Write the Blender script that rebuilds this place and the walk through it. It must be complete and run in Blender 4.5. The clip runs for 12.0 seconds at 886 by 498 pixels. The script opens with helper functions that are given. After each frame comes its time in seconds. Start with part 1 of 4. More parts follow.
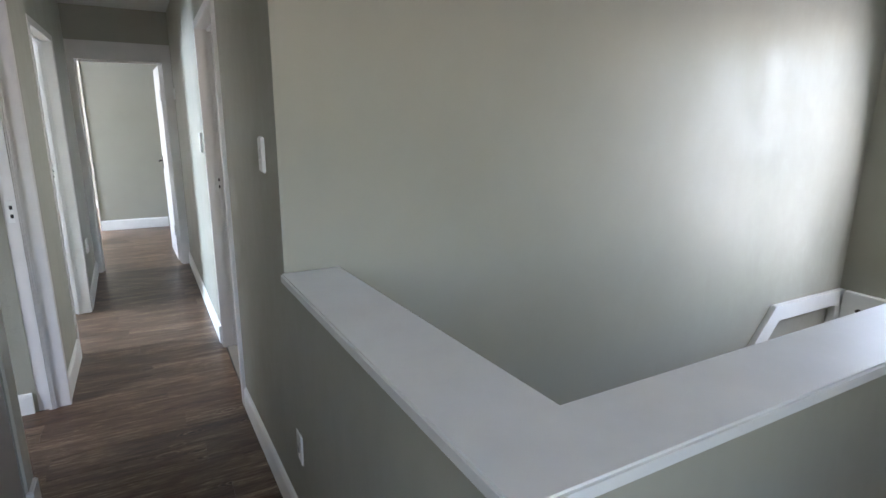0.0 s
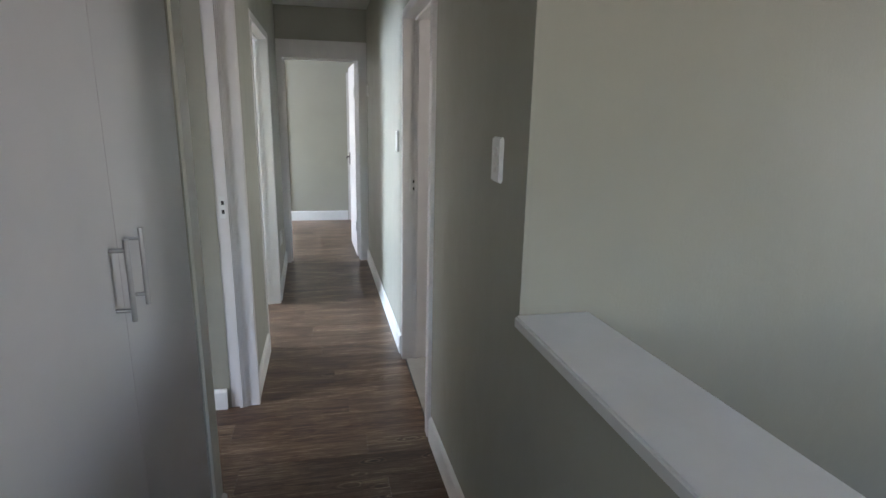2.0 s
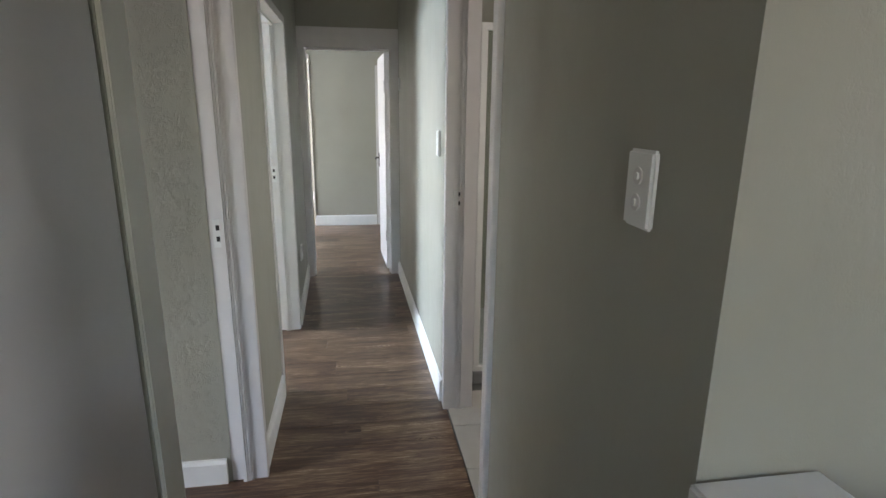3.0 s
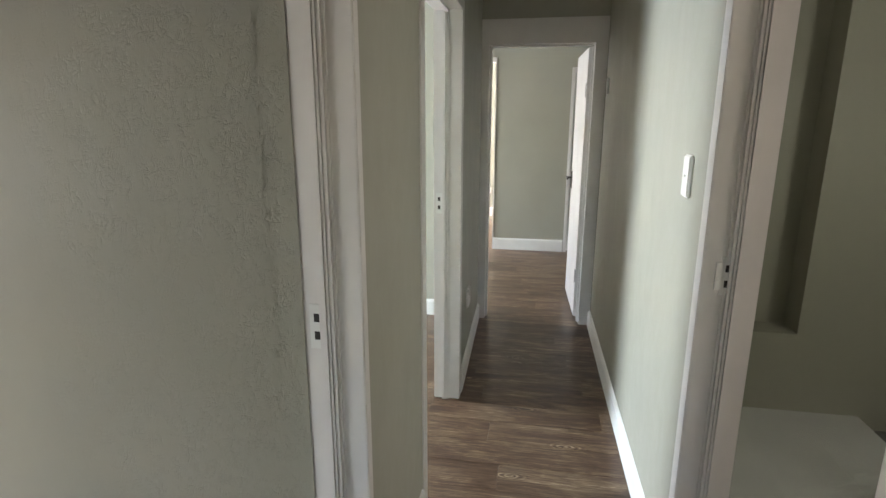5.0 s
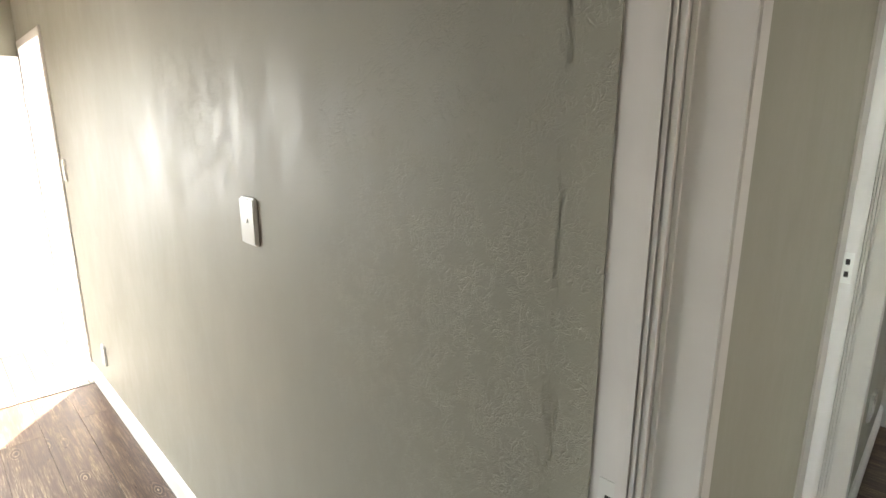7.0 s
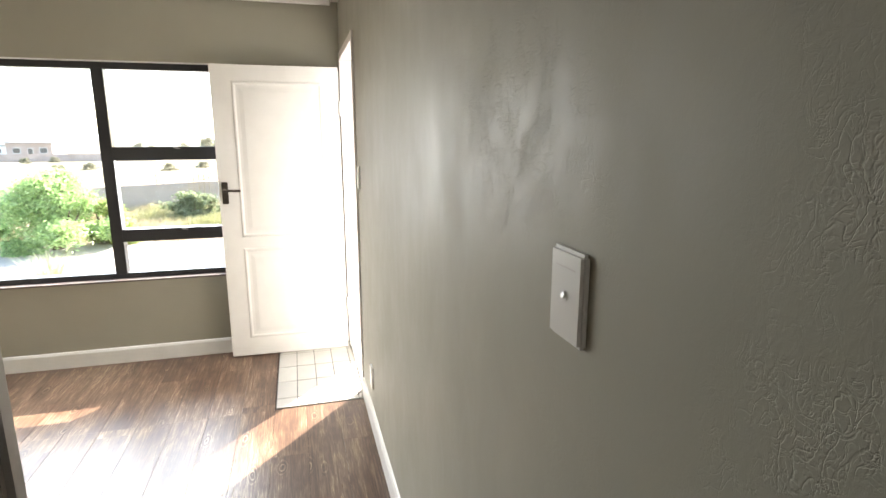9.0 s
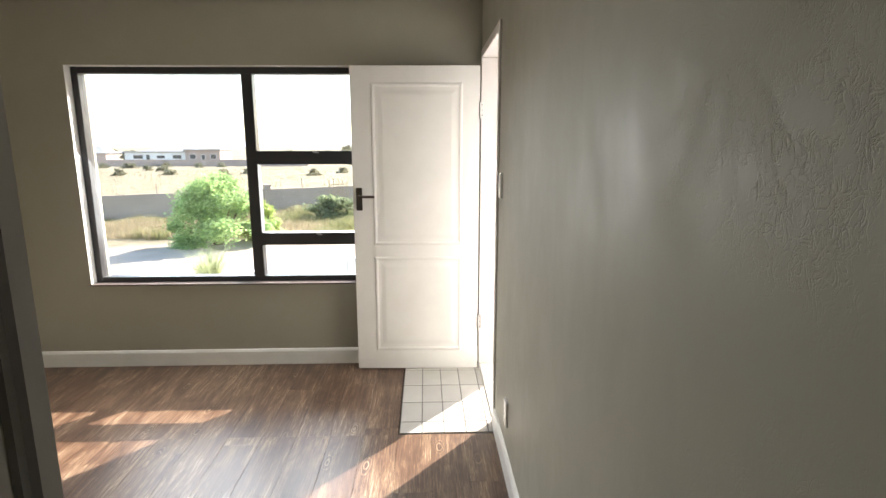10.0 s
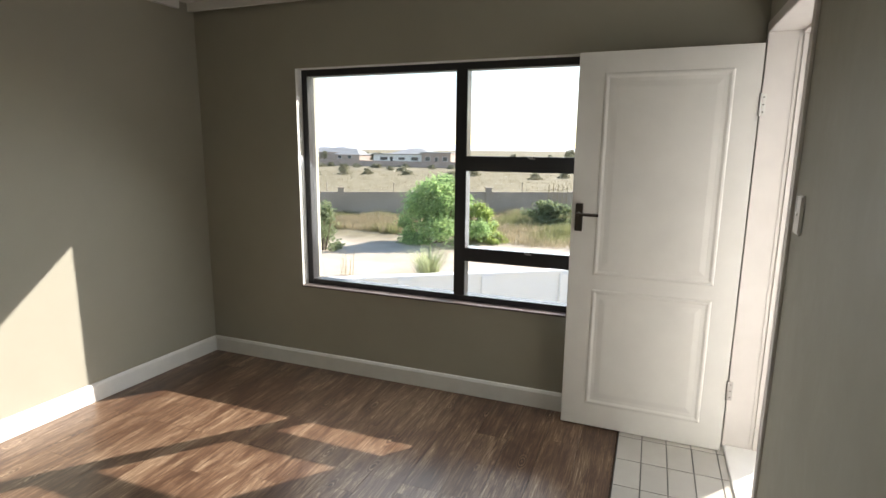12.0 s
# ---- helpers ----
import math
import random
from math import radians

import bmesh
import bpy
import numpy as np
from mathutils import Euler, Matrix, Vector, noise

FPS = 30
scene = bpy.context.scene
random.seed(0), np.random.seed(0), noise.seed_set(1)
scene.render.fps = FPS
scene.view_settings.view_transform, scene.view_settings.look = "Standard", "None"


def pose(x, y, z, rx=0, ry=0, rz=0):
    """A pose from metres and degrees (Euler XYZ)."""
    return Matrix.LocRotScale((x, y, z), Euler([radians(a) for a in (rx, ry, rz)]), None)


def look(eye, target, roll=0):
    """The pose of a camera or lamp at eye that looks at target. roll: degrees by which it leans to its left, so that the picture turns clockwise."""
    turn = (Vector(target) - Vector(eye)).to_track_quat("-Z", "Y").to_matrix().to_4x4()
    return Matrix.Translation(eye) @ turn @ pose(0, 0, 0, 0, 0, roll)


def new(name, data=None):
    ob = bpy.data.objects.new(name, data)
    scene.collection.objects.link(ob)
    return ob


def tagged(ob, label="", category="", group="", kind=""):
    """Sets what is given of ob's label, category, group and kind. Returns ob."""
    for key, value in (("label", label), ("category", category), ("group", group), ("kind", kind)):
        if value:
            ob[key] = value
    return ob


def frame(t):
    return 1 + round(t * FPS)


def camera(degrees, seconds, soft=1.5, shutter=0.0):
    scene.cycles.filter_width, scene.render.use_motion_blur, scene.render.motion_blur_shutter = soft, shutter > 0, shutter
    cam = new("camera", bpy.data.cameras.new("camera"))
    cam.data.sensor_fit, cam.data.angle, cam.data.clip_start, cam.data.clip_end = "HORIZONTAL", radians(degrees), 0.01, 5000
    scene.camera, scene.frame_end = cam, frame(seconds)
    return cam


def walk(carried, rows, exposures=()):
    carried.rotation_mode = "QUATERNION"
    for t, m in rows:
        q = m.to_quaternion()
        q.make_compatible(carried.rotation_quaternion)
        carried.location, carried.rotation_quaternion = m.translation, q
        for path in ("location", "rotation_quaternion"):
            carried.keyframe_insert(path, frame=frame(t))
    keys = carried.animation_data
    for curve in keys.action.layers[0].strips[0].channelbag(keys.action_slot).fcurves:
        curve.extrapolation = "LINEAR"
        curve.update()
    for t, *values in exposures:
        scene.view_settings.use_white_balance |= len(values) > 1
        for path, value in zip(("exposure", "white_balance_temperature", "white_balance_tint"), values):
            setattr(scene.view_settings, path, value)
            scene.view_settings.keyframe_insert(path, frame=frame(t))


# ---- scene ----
cam = camera(79.0, 12.0)
PATH = [
    (0, (0.032, -0.07, 1.558), (0.96, 1.639, 1.09), 0.6),
    (0.5, (0.033, -0.051, 1.562), (0.801, 1.736, 1.094), 0.8),
    (1, (0.024, 0.025, 1.554), (0.625, 1.874, 1.084), 0.9),
    (1.5, (-0.029, 0.227, 1.547), (0.451, 2.111, 1.076), 1.0),
    (2, (-0.083, 0.488, 1.544), (0.325, 2.387, 1.067), 1.2),
    (2.5, (-0.06, 0.819, 1.548), (0.3, 2.726, 1.063), 1.1),
    (2.7, (-0.065, 0.959, 1.548), (0.278, 2.866, 1.053), 0.9),
    (4.5, (-0.072, 1.988, 1.544), (-0.183, 3.927, 1.068), 0.3),
    (5, (-0.099, 2.163, 1.562), (-0.445, 4.075, 1.092), 0.1),
    (5.5, (-0.113, 2.335, 1.567), (-0.756, 4.172, 1.107), -0.1),
    (6, (-0.156, 2.455, 1.571), (-1.091, 4.164, 1.117), -0.3),
    (6.5, (-0.239, 2.542, 1.607), (-1.407, 4.099, 1.148), 0.2),
    (7, (-0.298, 2.664, 1.617), (-1.699, 4.017, 1.162), 0.1),
    (9, (-1.037, 2.924, 1.572), (-2.926, 3.439, 1.164), -0.1),
    (9.5, (-1.228, 2.939, 1.557), (-3.17, 3.203, 1.159), -0.3),
    (10, (-1.413, 2.891, 1.548), (-3.376, 2.955, 1.168), -0.1),
    (10.5, (-1.568, 2.881, 1.554), (-3.528, 2.766, 1.176), 0.1),
    (11, (-1.725, 2.878, 1.566), (-3.659, 2.534, 1.19), 0.1),
    (11.5, (-1.878, 2.855, 1.557), (-3.763, 2.3, 1.185), 0.2),
    (12, (-2.031, 2.81, 1.551), (-3.865, 2.102, 1.185), 0.6),
]
EXPOSURES = [
    (0, 4.1, 6100, 18),
    (2.5, 3.82, 6300, 18),
    (4.5, 3.85, 6900, 15),
    (5.5, 3.62, 7000, 15),
    (6.5, 3.98, 7050, 15),
    (7, 4.0, 7100, 15),
    (9, 3.0, 7000, 15),
    (9.5, 2.55, 7000, 15),
    (11, 1.8, 7000, 14),
    (12, 1.42, 6950, 13),
]
walk(cam, [(t, look(eye, target, roll)) for t, eye, target, roll in PATH], EXPOSURES)

# ---- light ----
SUN = Vector((0.76, -0.655, -0.665)).normalized()
world = bpy.data.worlds.new("world")
scene.world = world
world.use_nodes = True
wn = world.node_tree
sky = wn.nodes.new("ShaderNodeTexSky")
sky.sky_type = "NISHITA"
sky.sun_disc = False
sky.sun_elevation = math.asin(-SUN.z)
sky.sun_rotation = math.atan2(-SUN.x, -SUN.y)
sky.air_density, sky.dust_density, sky.ozone_density = 1.0, 0.5, 1.0
wn.links.new(sky.outputs[0], wn.nodes["Background"].inputs[0])
wn.nodes["Background"].inputs[1].default_value = 0.15


def lamp(name, kind, energy, m, size=(1, 1), colour=(1, 1, 1)):
    data = bpy.data.lights.new(name, kind)
    data.energy, data.color = energy, colour
    if kind == "AREA":
        data.shape, data.size, data.size_y = "RECTANGLE", size[0], size[1]
    ob = new(name, data)
    ob.matrix_world = m
    return ob


sun = lamp("sun", "SUN", 5.0, look((0, 0, 20), Vector((0, 0, 20)) + SUN), colour=(1.0, 0.965, 0.92))
sun.data.angle = radians(0.5)
# daylight in the openings of the windows; added fill lamps are marked below
SKYLIGHT = (0.92, 0.94, 1.0)
lamp("sky_room_window", "AREA", 15.5, look((-5.30, 1.5, 1.33), (-3.5, 1.5, -0.3)), (1.9, 1.4), (0.85, 0.93, 1.0)).data.spread = radians(140)
lamp("sky_entry_door", "AREA", 2.2, look((-4.62, 3.62, 1.1), (-4.62, 0, 0.9)), (0.75, 1.9), SKYLIGHT)
lamp("sky_stair_window", "AREA", 3.0, look((4.27, 1.02, 1.3), (0.0, 0.6, 0.4)), (0.95, 1.65), (0.91, 0.94, 1.0))
lamp("sky_second_room_window", "AREA", 20, look((-4.0, 5.1, 1.45), (-0.6, 4.5, 0.3)), (1.6, 1.3), (0.70, 0.86, 1.0)).data.spread = radians(150)
lamp("sky_end_room_window", "AREA", 14, look((-4.2, 7.4, 1.4), (0, 8.3, 1.0)), (1.5, 1.3), (0.75, 0.87, 1.0))
# added fill inside the deep room, whose walls have no window
lamp("sky_deep_room_window", "AREA", 30, look((-3.6, 9.9, 1.4), (0, 10.0, 1.2)), (1.2, 1.2), SKYLIGHT)
# added fill from behind the camera, through a made-up opening
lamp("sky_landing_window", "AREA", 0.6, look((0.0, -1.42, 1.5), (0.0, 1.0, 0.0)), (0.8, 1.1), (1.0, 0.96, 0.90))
# added warm fill to brighten the bathroom, no window behind it
lamp("sky_bath_window", "AREA", 1.6, look((2.15, 3.2, 1.7), (0, 3.8, 1.0)), (0.6, 0.6), (1.0, 0.95, 0.88))

# ---- materials ----


class Mat:
    """A node material with short ways to add textures."""

    def __init__(self, name, colour, rough=0.6, metal=0.0):
        self.m = bpy.data.materials.new(name)
        self.m.use_nodes = True
        self.t = self.m.node_tree
        self.b = self.t.nodes["Principled BSDF"]
        self.set("Base Color", (*colour, 1))
        self.set("Roughness", rough)
        self.set("Metallic", metal)
        self.co = self.t.nodes.new("ShaderNodeTexCoord").outputs["Object"]
        self.h = None

    def set(self, key, value):
        self.b.inputs[key].default_value = value

    def world_co(self):
        self.co = self.t.nodes.new("ShaderNodeNewGeometry").outputs["Position"]
        return self

    def mapped(self, scale):
        n = self.t.nodes.new("ShaderNodeMapping")
        n.inputs["Scale"].default_value = scale
        self.t.links.new(self.co, n.inputs[0])
        return n.outputs[0]

    def noise(self, scale, detail=4, rough=0.55, stretch=(1, 1, 1), distort=0.0):
        n = self.t.nodes.new("ShaderNodeTexNoise")
        n.inputs["Scale"].default_value = scale
        n.inputs["Detail"].default_value = detail
        n.inputs["Roughness"].default_value = rough
        n.inputs["Distortion"].default_value = distort
        self.t.links.new(self.mapped(stretch), n.inputs["Vector"])
        return n.outputs["Fac"]

    def ramp(self, fac, *stops):
        n = self.t.nodes.new("ShaderNodeValToRGB")
        while len(n.color_ramp.elements) < len(stops):
            n.color_ramp.elements.new(0.5)
        for e, (p, c) in zip(n.color_ramp.elements, stops):
            e.position, e.color = p, (*(c if isinstance(c, tuple) else (c,) * 3), 1)
        self.t.links.new(fac, n.inputs[0])
        return n.outputs[0]

    def math(self, op, a, b=0.0):
        n = self.t.nodes.new("ShaderNodeMath")
        n.operation = op
        for i, v in enumerate((a, b)):
            if isinstance(v, (int, float)):
                n.inputs[i].default_value = v
            else:
                self.t.links.new(v, n.inputs[i])
        return n.outputs[0]

    def mix(self, fac, a, b, blend="MIX"):
        n = self.t.nodes.new("ShaderNodeMix")
        n.data_type, n.blend_type = "RGBA", blend
        for i, v in ((0, fac), (6, a), (7, b)):
            if isinstance(v, (int, float)):
                n.inputs[i].default_value = v
            elif isinstance(v, tuple):
                n.inputs[i].default_value = (*v, 1)
            else:
                self.t.links.new(v, n.inputs[i])
        return n.outputs[2]

    def to(self, key, value):
        self.t.links.new(value, self.b.inputs[key])
        return self

    def bump(self, height, strength=0.3, distance=0.01):
        n = self.t.nodes.new("ShaderNodeBump")
        n.inputs["Strength"].default_value = strength
        n.inputs["Distance"].default_value = distance
        self.t.links.new(height, n.inputs["Height"])
        if self.h:
            self.t.links.new(self.h, n.inputs["Normal"])
        self.h = n.outputs[0]
        return self.to("Normal", self.h)


def wall_paint(name, rough_lo, rough_hi, trowel, zone=False, deep=1.0, spec=0.28, streaks=0.08):
    """Sage satin paint on trowelled plaster: thin scattered trowel scratches over a soft orange peel."""
    a = Mat(name, (0.4, 0.41, 0.35), 0.4).world_co()
    big = a.noise(0.9, 4, 0.6)
    a.to("Base Color", a.ramp(big, (0.3, (0.322, 0.313, 0.255)), (0.7, (0.362, 0.351, 0.291))))
    worn = a.math("ADD", a.math("MULTIPLY", a.noise(2.2, 6, 0.7, (1, 1, 0.55)), 0.5), a.math("MULTIPLY", a.noise(9, 6, 0.7, (1, 1, 0.45), 0.6), 0.5))
    a.to("Roughness", a.ramp(worn, (0.40, rough_lo), (0.60, rough_hi)))
    patches = a.ramp(a.noise(2.1, 4, 0.65), (0.35, 0.4), (0.65, 1.0))
    rough_part = 1.0
    if zone:
        sep = a.t.nodes.new("ShaderNodeSeparateXYZ")
        a.t.links.new(a.co, sep.inputs[0])
        soft = a.math("ADD", sep.outputs[0], a.math("MULTIPLY", a.noise(2.5, 3), 0.5))
        rough_part = a.ramp(a.math("ADD", soft, 1.42), (0.22, 0.0), (0.75, 1.0))
        patches = a.math("MAXIMUM", a.ramp(a.noise(2.1, 4, 0.65), (0.50, 0.03), (0.66, 0.22)), rough_part)
        dx = a.math("MULTIPLY", a.math("ABSOLUTE", a.math("ADD", sep.outputs[0], 1.95)), 1.7)
        dz = a.math("MULTIPLY", a.math("ABSOLUTE", a.math("SUBTRACT", sep.outputs[2], 1.74)), 2.0)
        spot = a.math("SUBTRACT", 1.15, a.math("ADD", a.math("ADD", a.math("POWER", dx, 2.0), a.math("POWER", dz, 2.0)), a.math("MULTIPLY", a.noise(4, 4), 0.9)))
        patches = a.math("MAXIMUM", patches, a.math("MAXIMUM", a.math("MULTIPLY", spot, 1.1), 0.0))
    peel = a.math("ADD", 0.3, a.math("MULTIPLY", rough_part, 0.7)) if zone else 1.0
    sparse = a.ramp(a.noise(15, 3, 0.6), (0.40, 0.0), (0.56, 1.0))
    patches = a.math("MINIMUM", patches, 1.0)
    height = None
    for scale, stretch, thin in ((38, (1, 1, 0.7), 26.0), (75, (1, 1, 0.8), 16.0)):
        n = a.noise(scale, 3, 0.5, stretch, 1.5)
        line = a.math("MAXIMUM", a.math("SUBTRACT", 1.0, a.math("MULTIPLY", a.math("ABSOLUTE", a.math("SUBTRACT", n, 0.5)), thin)), 0.0)
        height = line if height is None else a.math("ADD", height, a.math("MULTIPLY", line, 0.6))
    height = a.math("MULTIPLY", a.math("MULTIPLY", height, sparse), patches)
    a.bump(a.math("MULTIPLY", height, -1.0), trowel, 0.0010 * deep)
    dents = a.ramp(a.noise(26, 3, 0.6, (1, 1, 0.6), 0.4), (0.60, 0.0), (0.70, 1.0))
    a.bump(a.math("MULTIPLY", dents, patches), 0.4 * trowel, 0.0010)
    a.bump(a.noise(2.6, 3, 0.5), 0.25, 0.010)
    a.bump(a.noise(9, 5, 0.6, (1, 1, 0.45), 0.5), streaks, 0.006)
    a.bump(a.math("MULTIPLY", a.noise(75, 4, 0.7, (1, 1, 0.8), 0.5), peel), 0.7 * trowel + 0.03, 0.0022)
    a.bump(a.math("MULTIPLY", a.noise(24, 4, 0.6, (1, 1, 0.6), 0.6), peel), 0.4 * trowel + 0.04, 0.0015)
    a.set("Specular IOR Level", spec)
    return a.m


WALL = wall_paint("sage_wall_paint", 0.46, 0.60, 0.12)
WALL_ROUGH = wall_paint("sage_wall_paint_trowelled", 0.46, 0.64, 0.5, True, 2.0, 0.17, 0.05)
WALL_STAIR = wall_paint("sage_wall_paint_stairwell", 0.34, 0.64, 0.25, deep=1.5, spec=0.24, streaks=0.22)


def plain(name, colour, rough, metal=0.0, vary=0.06, bump=0.08, scale=7.0):
    a = Mat(name, colour, rough, metal).world_co()
    lo, hi = tuple(c * (1 - vary) for c in colour), tuple(min(1.0, c * (1 + vary)) for c in colour)
    a.to("Base Color", a.ramp(a.noise(scale, 5), (0.3, lo), (0.7, hi)))
    a.to("Roughness", a.ramp(a.noise(scale * 0.6, 3), (0.3, max(0.02, rough - 0.02)), (0.7, rough + 0.03)))
    if bump:
        a.bump(a.noise(scale * 9, 4), bump * 0.6, 0.001)
    return a.m


WHITE = plain("white_enamel", (0.74, 0.74, 0.71), 0.32, vary=0.03)
TRIM = plain("white_trim_paint", (0.72, 0.72, 0.69), 0.4, vary=0.05, bump=0.2)
FRAME = plain("grey_white_frame_paint", (0.65, 0.625, 0.60), 0.36, vary=0.04, bump=0.25)
CREAM = plain("cream_frame_paint", (0.56, 0.545, 0.47), 0.36, vary=0.05, bump=0.25)
CAP = plain("grey_white_ledge_paint", (0.67, 0.67, 0.65), 0.48, vary=0.04, bump=0.15)
CEIL = plain("ceiling_paint", (0.68, 0.68, 0.65), 0.8, vary=0.02)
DARK = plain("black_aluminium", (0.018, 0.018, 0.02), 0.38, vary=0.1)
GREY = plain("cupboard_grey_paint", (0.40, 0.38, 0.365), 0.3, vary=0.05, bump=0.2, scale=3)
STEEL = plain("brushed_steel", (0.38, 0.37, 0.36), 0.34, 1.0)
BRONZE = plain("dark_bronze", (0.06, 0.05, 0.04), 0.35, 0.8)
PLASTIC = plain("white_plastic", (0.72, 0.72, 0.69), 0.28, vary=0.02, bump=0.0)
HOLE = plain("dark_recess", (0.02, 0.018, 0.015), 0.8)
GROUT = plain("tile_grout", (0.10, 0.10, 0.095), 0.9)
SILL = plain("brown_window_sill", (0.11, 0.09, 0.085), 0.35, vary=0.1)
TRAY = plain("white_shower_tray", (0.62, 0.62, 0.60), 0.25)
CURB = plain("grey_shower_curb", (0.22, 0.22, 0.22), 0.5)
SUBFLOOR = plain("dark_underlay", (0.05, 0.03, 0.02), 0.8)
RENDERED = plain("exterior_render", (0.6, 0.59, 0.56), 0.8)
SCREED = plain("grey_cement_step", (0.32, 0.31, 0.29), 0.9, vary=0.2, bump=0.4)


def tile_material():
    a = Mat("cream_floor_tile", (0.52, 0.51, 0.46), 0.25).world_co()
    r = a.t.nodes.new("ShaderNodeObjectInfo").outputs["Random"]
    a.to("Base Color", a.mix(a.noise(9, 5), a.ramp(r, (0, (0.38, 0.37, 0.335)), (1, (0.45, 0.44, 0.40))), (0.36, 0.345, 0.31)))
    a.bump(a.noise(60, 3), 0.1, 0.001)
    return a.m


TILE = tile_material()


def plank_material():
    """Walnut-look vinyl plank, the grain along the plank's x."""
    a = Mat("walnut_vinyl_plank", (0.12, 0.07, 0.045), 0.36)
    info = a.t.nodes.new("ShaderNodeObjectInfo")
    shift = a.t.nodes.new("ShaderNodeVectorMath")
    shift.operation = "MULTIPLY_ADD"
    comb = a.t.nodes.new("ShaderNodeCombineXYZ")
    for k in range(3):
        a.t.links.new(info.outputs["Random"], comb.inputs[k])
    a.t.links.new(comb.outputs[0], shift.inputs[0])
    shift.inputs[1].default_value = (37, 53, 19)
    a.t.links.new(a.co, shift.inputs[2])
    a.co = shift.outputs[0]
    grain = a.math("ADD", a.math("MULTIPLY", a.noise(3.2, 7, 0.65, (0.5, 6, 3), 0.9), 0.6), a.math("MULTIPLY", a.noise(5, 6, 0.65, (1.0, 2.2, 1), 1.2), 0.4))
    fine = a.noise(30, 4, 0.65, (0.35, 7, 3), 0.4)
    lines = a.noise(9, 3, 0.6, (0.22, 9, 3), 0.5)
    streak = a.ramp(a.math("ABSOLUTE", a.math("SUBTRACT", lines, 0.5)), (0.0, 1.0), (0.035, 0.0))
    knot = a.t.nodes.new("ShaderNodeTexVoronoi")
    knot.inputs["Scale"].default_value = 1.9
    a.t.links.new(a.mapped((1.2, 3.4, 0.01)), knot.inputs["Vector"])
    dist = a.math("ADD", knot.outputs["Distance"], a.math("MULTIPLY", a.noise(7, 3, 0.6), 0.22))
    wave = a.math("POWER", a.math("ABSOLUTE", a.math("SUBTRACT", a.math("MULTIPLY", a.math("FRACT", a.math("MULTIPLY", dist, 15.0)), 2.0), 1.0)), 2.0)
    near_knot = a.ramp(dist, (0.17, 1.0), (0.34, 0.0))
    rings = a.math("ADD", 0.5, a.math("MULTIPLY", a.math("SUBTRACT", wave, 0.35), near_knot))
    area = a.ramp(a.noise(2.4, 4, 0.6, (0.7, 2.6, 1), 0.8), (0.38, 0.15), (0.58, 1.0))
    thin_lines = a.noise(14, 4, 0.6, (0.2, 5, 2), 1.1)
    pale = a.math("MULTIPLY", a.ramp(a.math("ABSOLUTE", a.math("SUBTRACT", thin_lines, 0.5)), (0.0, 1.0), (0.06, 0.0)), area)
    tone = 0.46
    for v, k in ((grain, 0.60), (rings, 0.50), (a.math("ADD", 0.4, streak), 0.14), (a.math("ADD", 0.4, pale), 0.19), (a.math("ADD", 0.1, area), 0.10), (fine, 0.26), (info.outputs["Random"], 0.09)):
        tone = a.math("ADD", tone, a.math("MULTIPLY", a.math("SUBTRACT", v, 0.5), k))
    a.to("Base Color", a.ramp(tone, (0.28, (0.026, 0.013, 0.008)), (0.42, (0.066, 0.035, 0.021)), (0.53, (0.118, 0.069, 0.042)), (0.65, (0.20, 0.137, 0.088)), (0.80, (0.40, 0.315, 0.22))))
    a.to("Roughness", a.ramp(fine, (0.3, 0.27), (0.7, 0.42)))
    a.bump(grain, 0.12, 0.0015)
    a.bump(fine, 0.12, 0.0008)
    return a.m


PLANK = plank_material()


def glass_material(name, tint=(1, 1, 1), rough=0.0):
    m = bpy.data.materials.new(name)
    m.use_nodes = True
    t = m.node_tree
    t.nodes.remove(t.nodes["Principled BSDF"])
    clear, gloss, mix, fres = (t.nodes.new(k) for k in ("ShaderNodeBsdfTransparent", "ShaderNodeBsdfGlossy", "ShaderNodeMixShader", "ShaderNodeFresnel"))
    clear.inputs[0].default_value = (*tint, 1)
    gloss.inputs["Roughness"].default_value = rough
    fres.inputs["IOR"].default_value = 1.45
    t.links.new(fres.outputs[0], mix.inputs[0])
    t.links.new(clear.outputs[0], mix.inputs[1])
    t.links.new(gloss.outputs[0], mix.inputs[2])
    t.links.new(mix.outputs[0], t.nodes["Material Output"].inputs[0])
    return m


GLASS = glass_material("window_glass", (0.97, 0.98, 0.97))
SHOWER_GLASS = glass_material("shower_glass", (0.88, 0.92, 0.90), 0.03)

# ---- shapes ----


def add_box(bm, a, b):
    c = [(a[i] + b[i]) / 2 for i in range(3)]
    d = [abs(b[i] - a[i]) for i in range(3)]
    bmesh.ops.create_cube(bm, size=1, matrix=Matrix.Translation(c) @ Matrix.Diagonal((*d, 1)))
    return bm


def rod(bm, a, b, r, seg=12):
    a, b = Vector(a), Vector(b)
    q = (b - a).to_track_quat("Z", "Y").to_matrix().to_4x4()
    bmesh.ops.create_cone(bm, cap_ends=True, segments=seg, radius1=r, radius2=r, depth=(b - a).length, matrix=Matrix.Translation((a + b) / 2) @ q)
    return bm


def solid(*pairs, bevel=0.0, seg=2):
    bm = bmesh.new()
    for a, b in pairs:
        add_box(bm, a, b)
    if bevel:
        bmesh.ops.bevel(bm, geom=bm.edges[:], offset=bevel, segments=seg, affect="EDGES")
    return bm


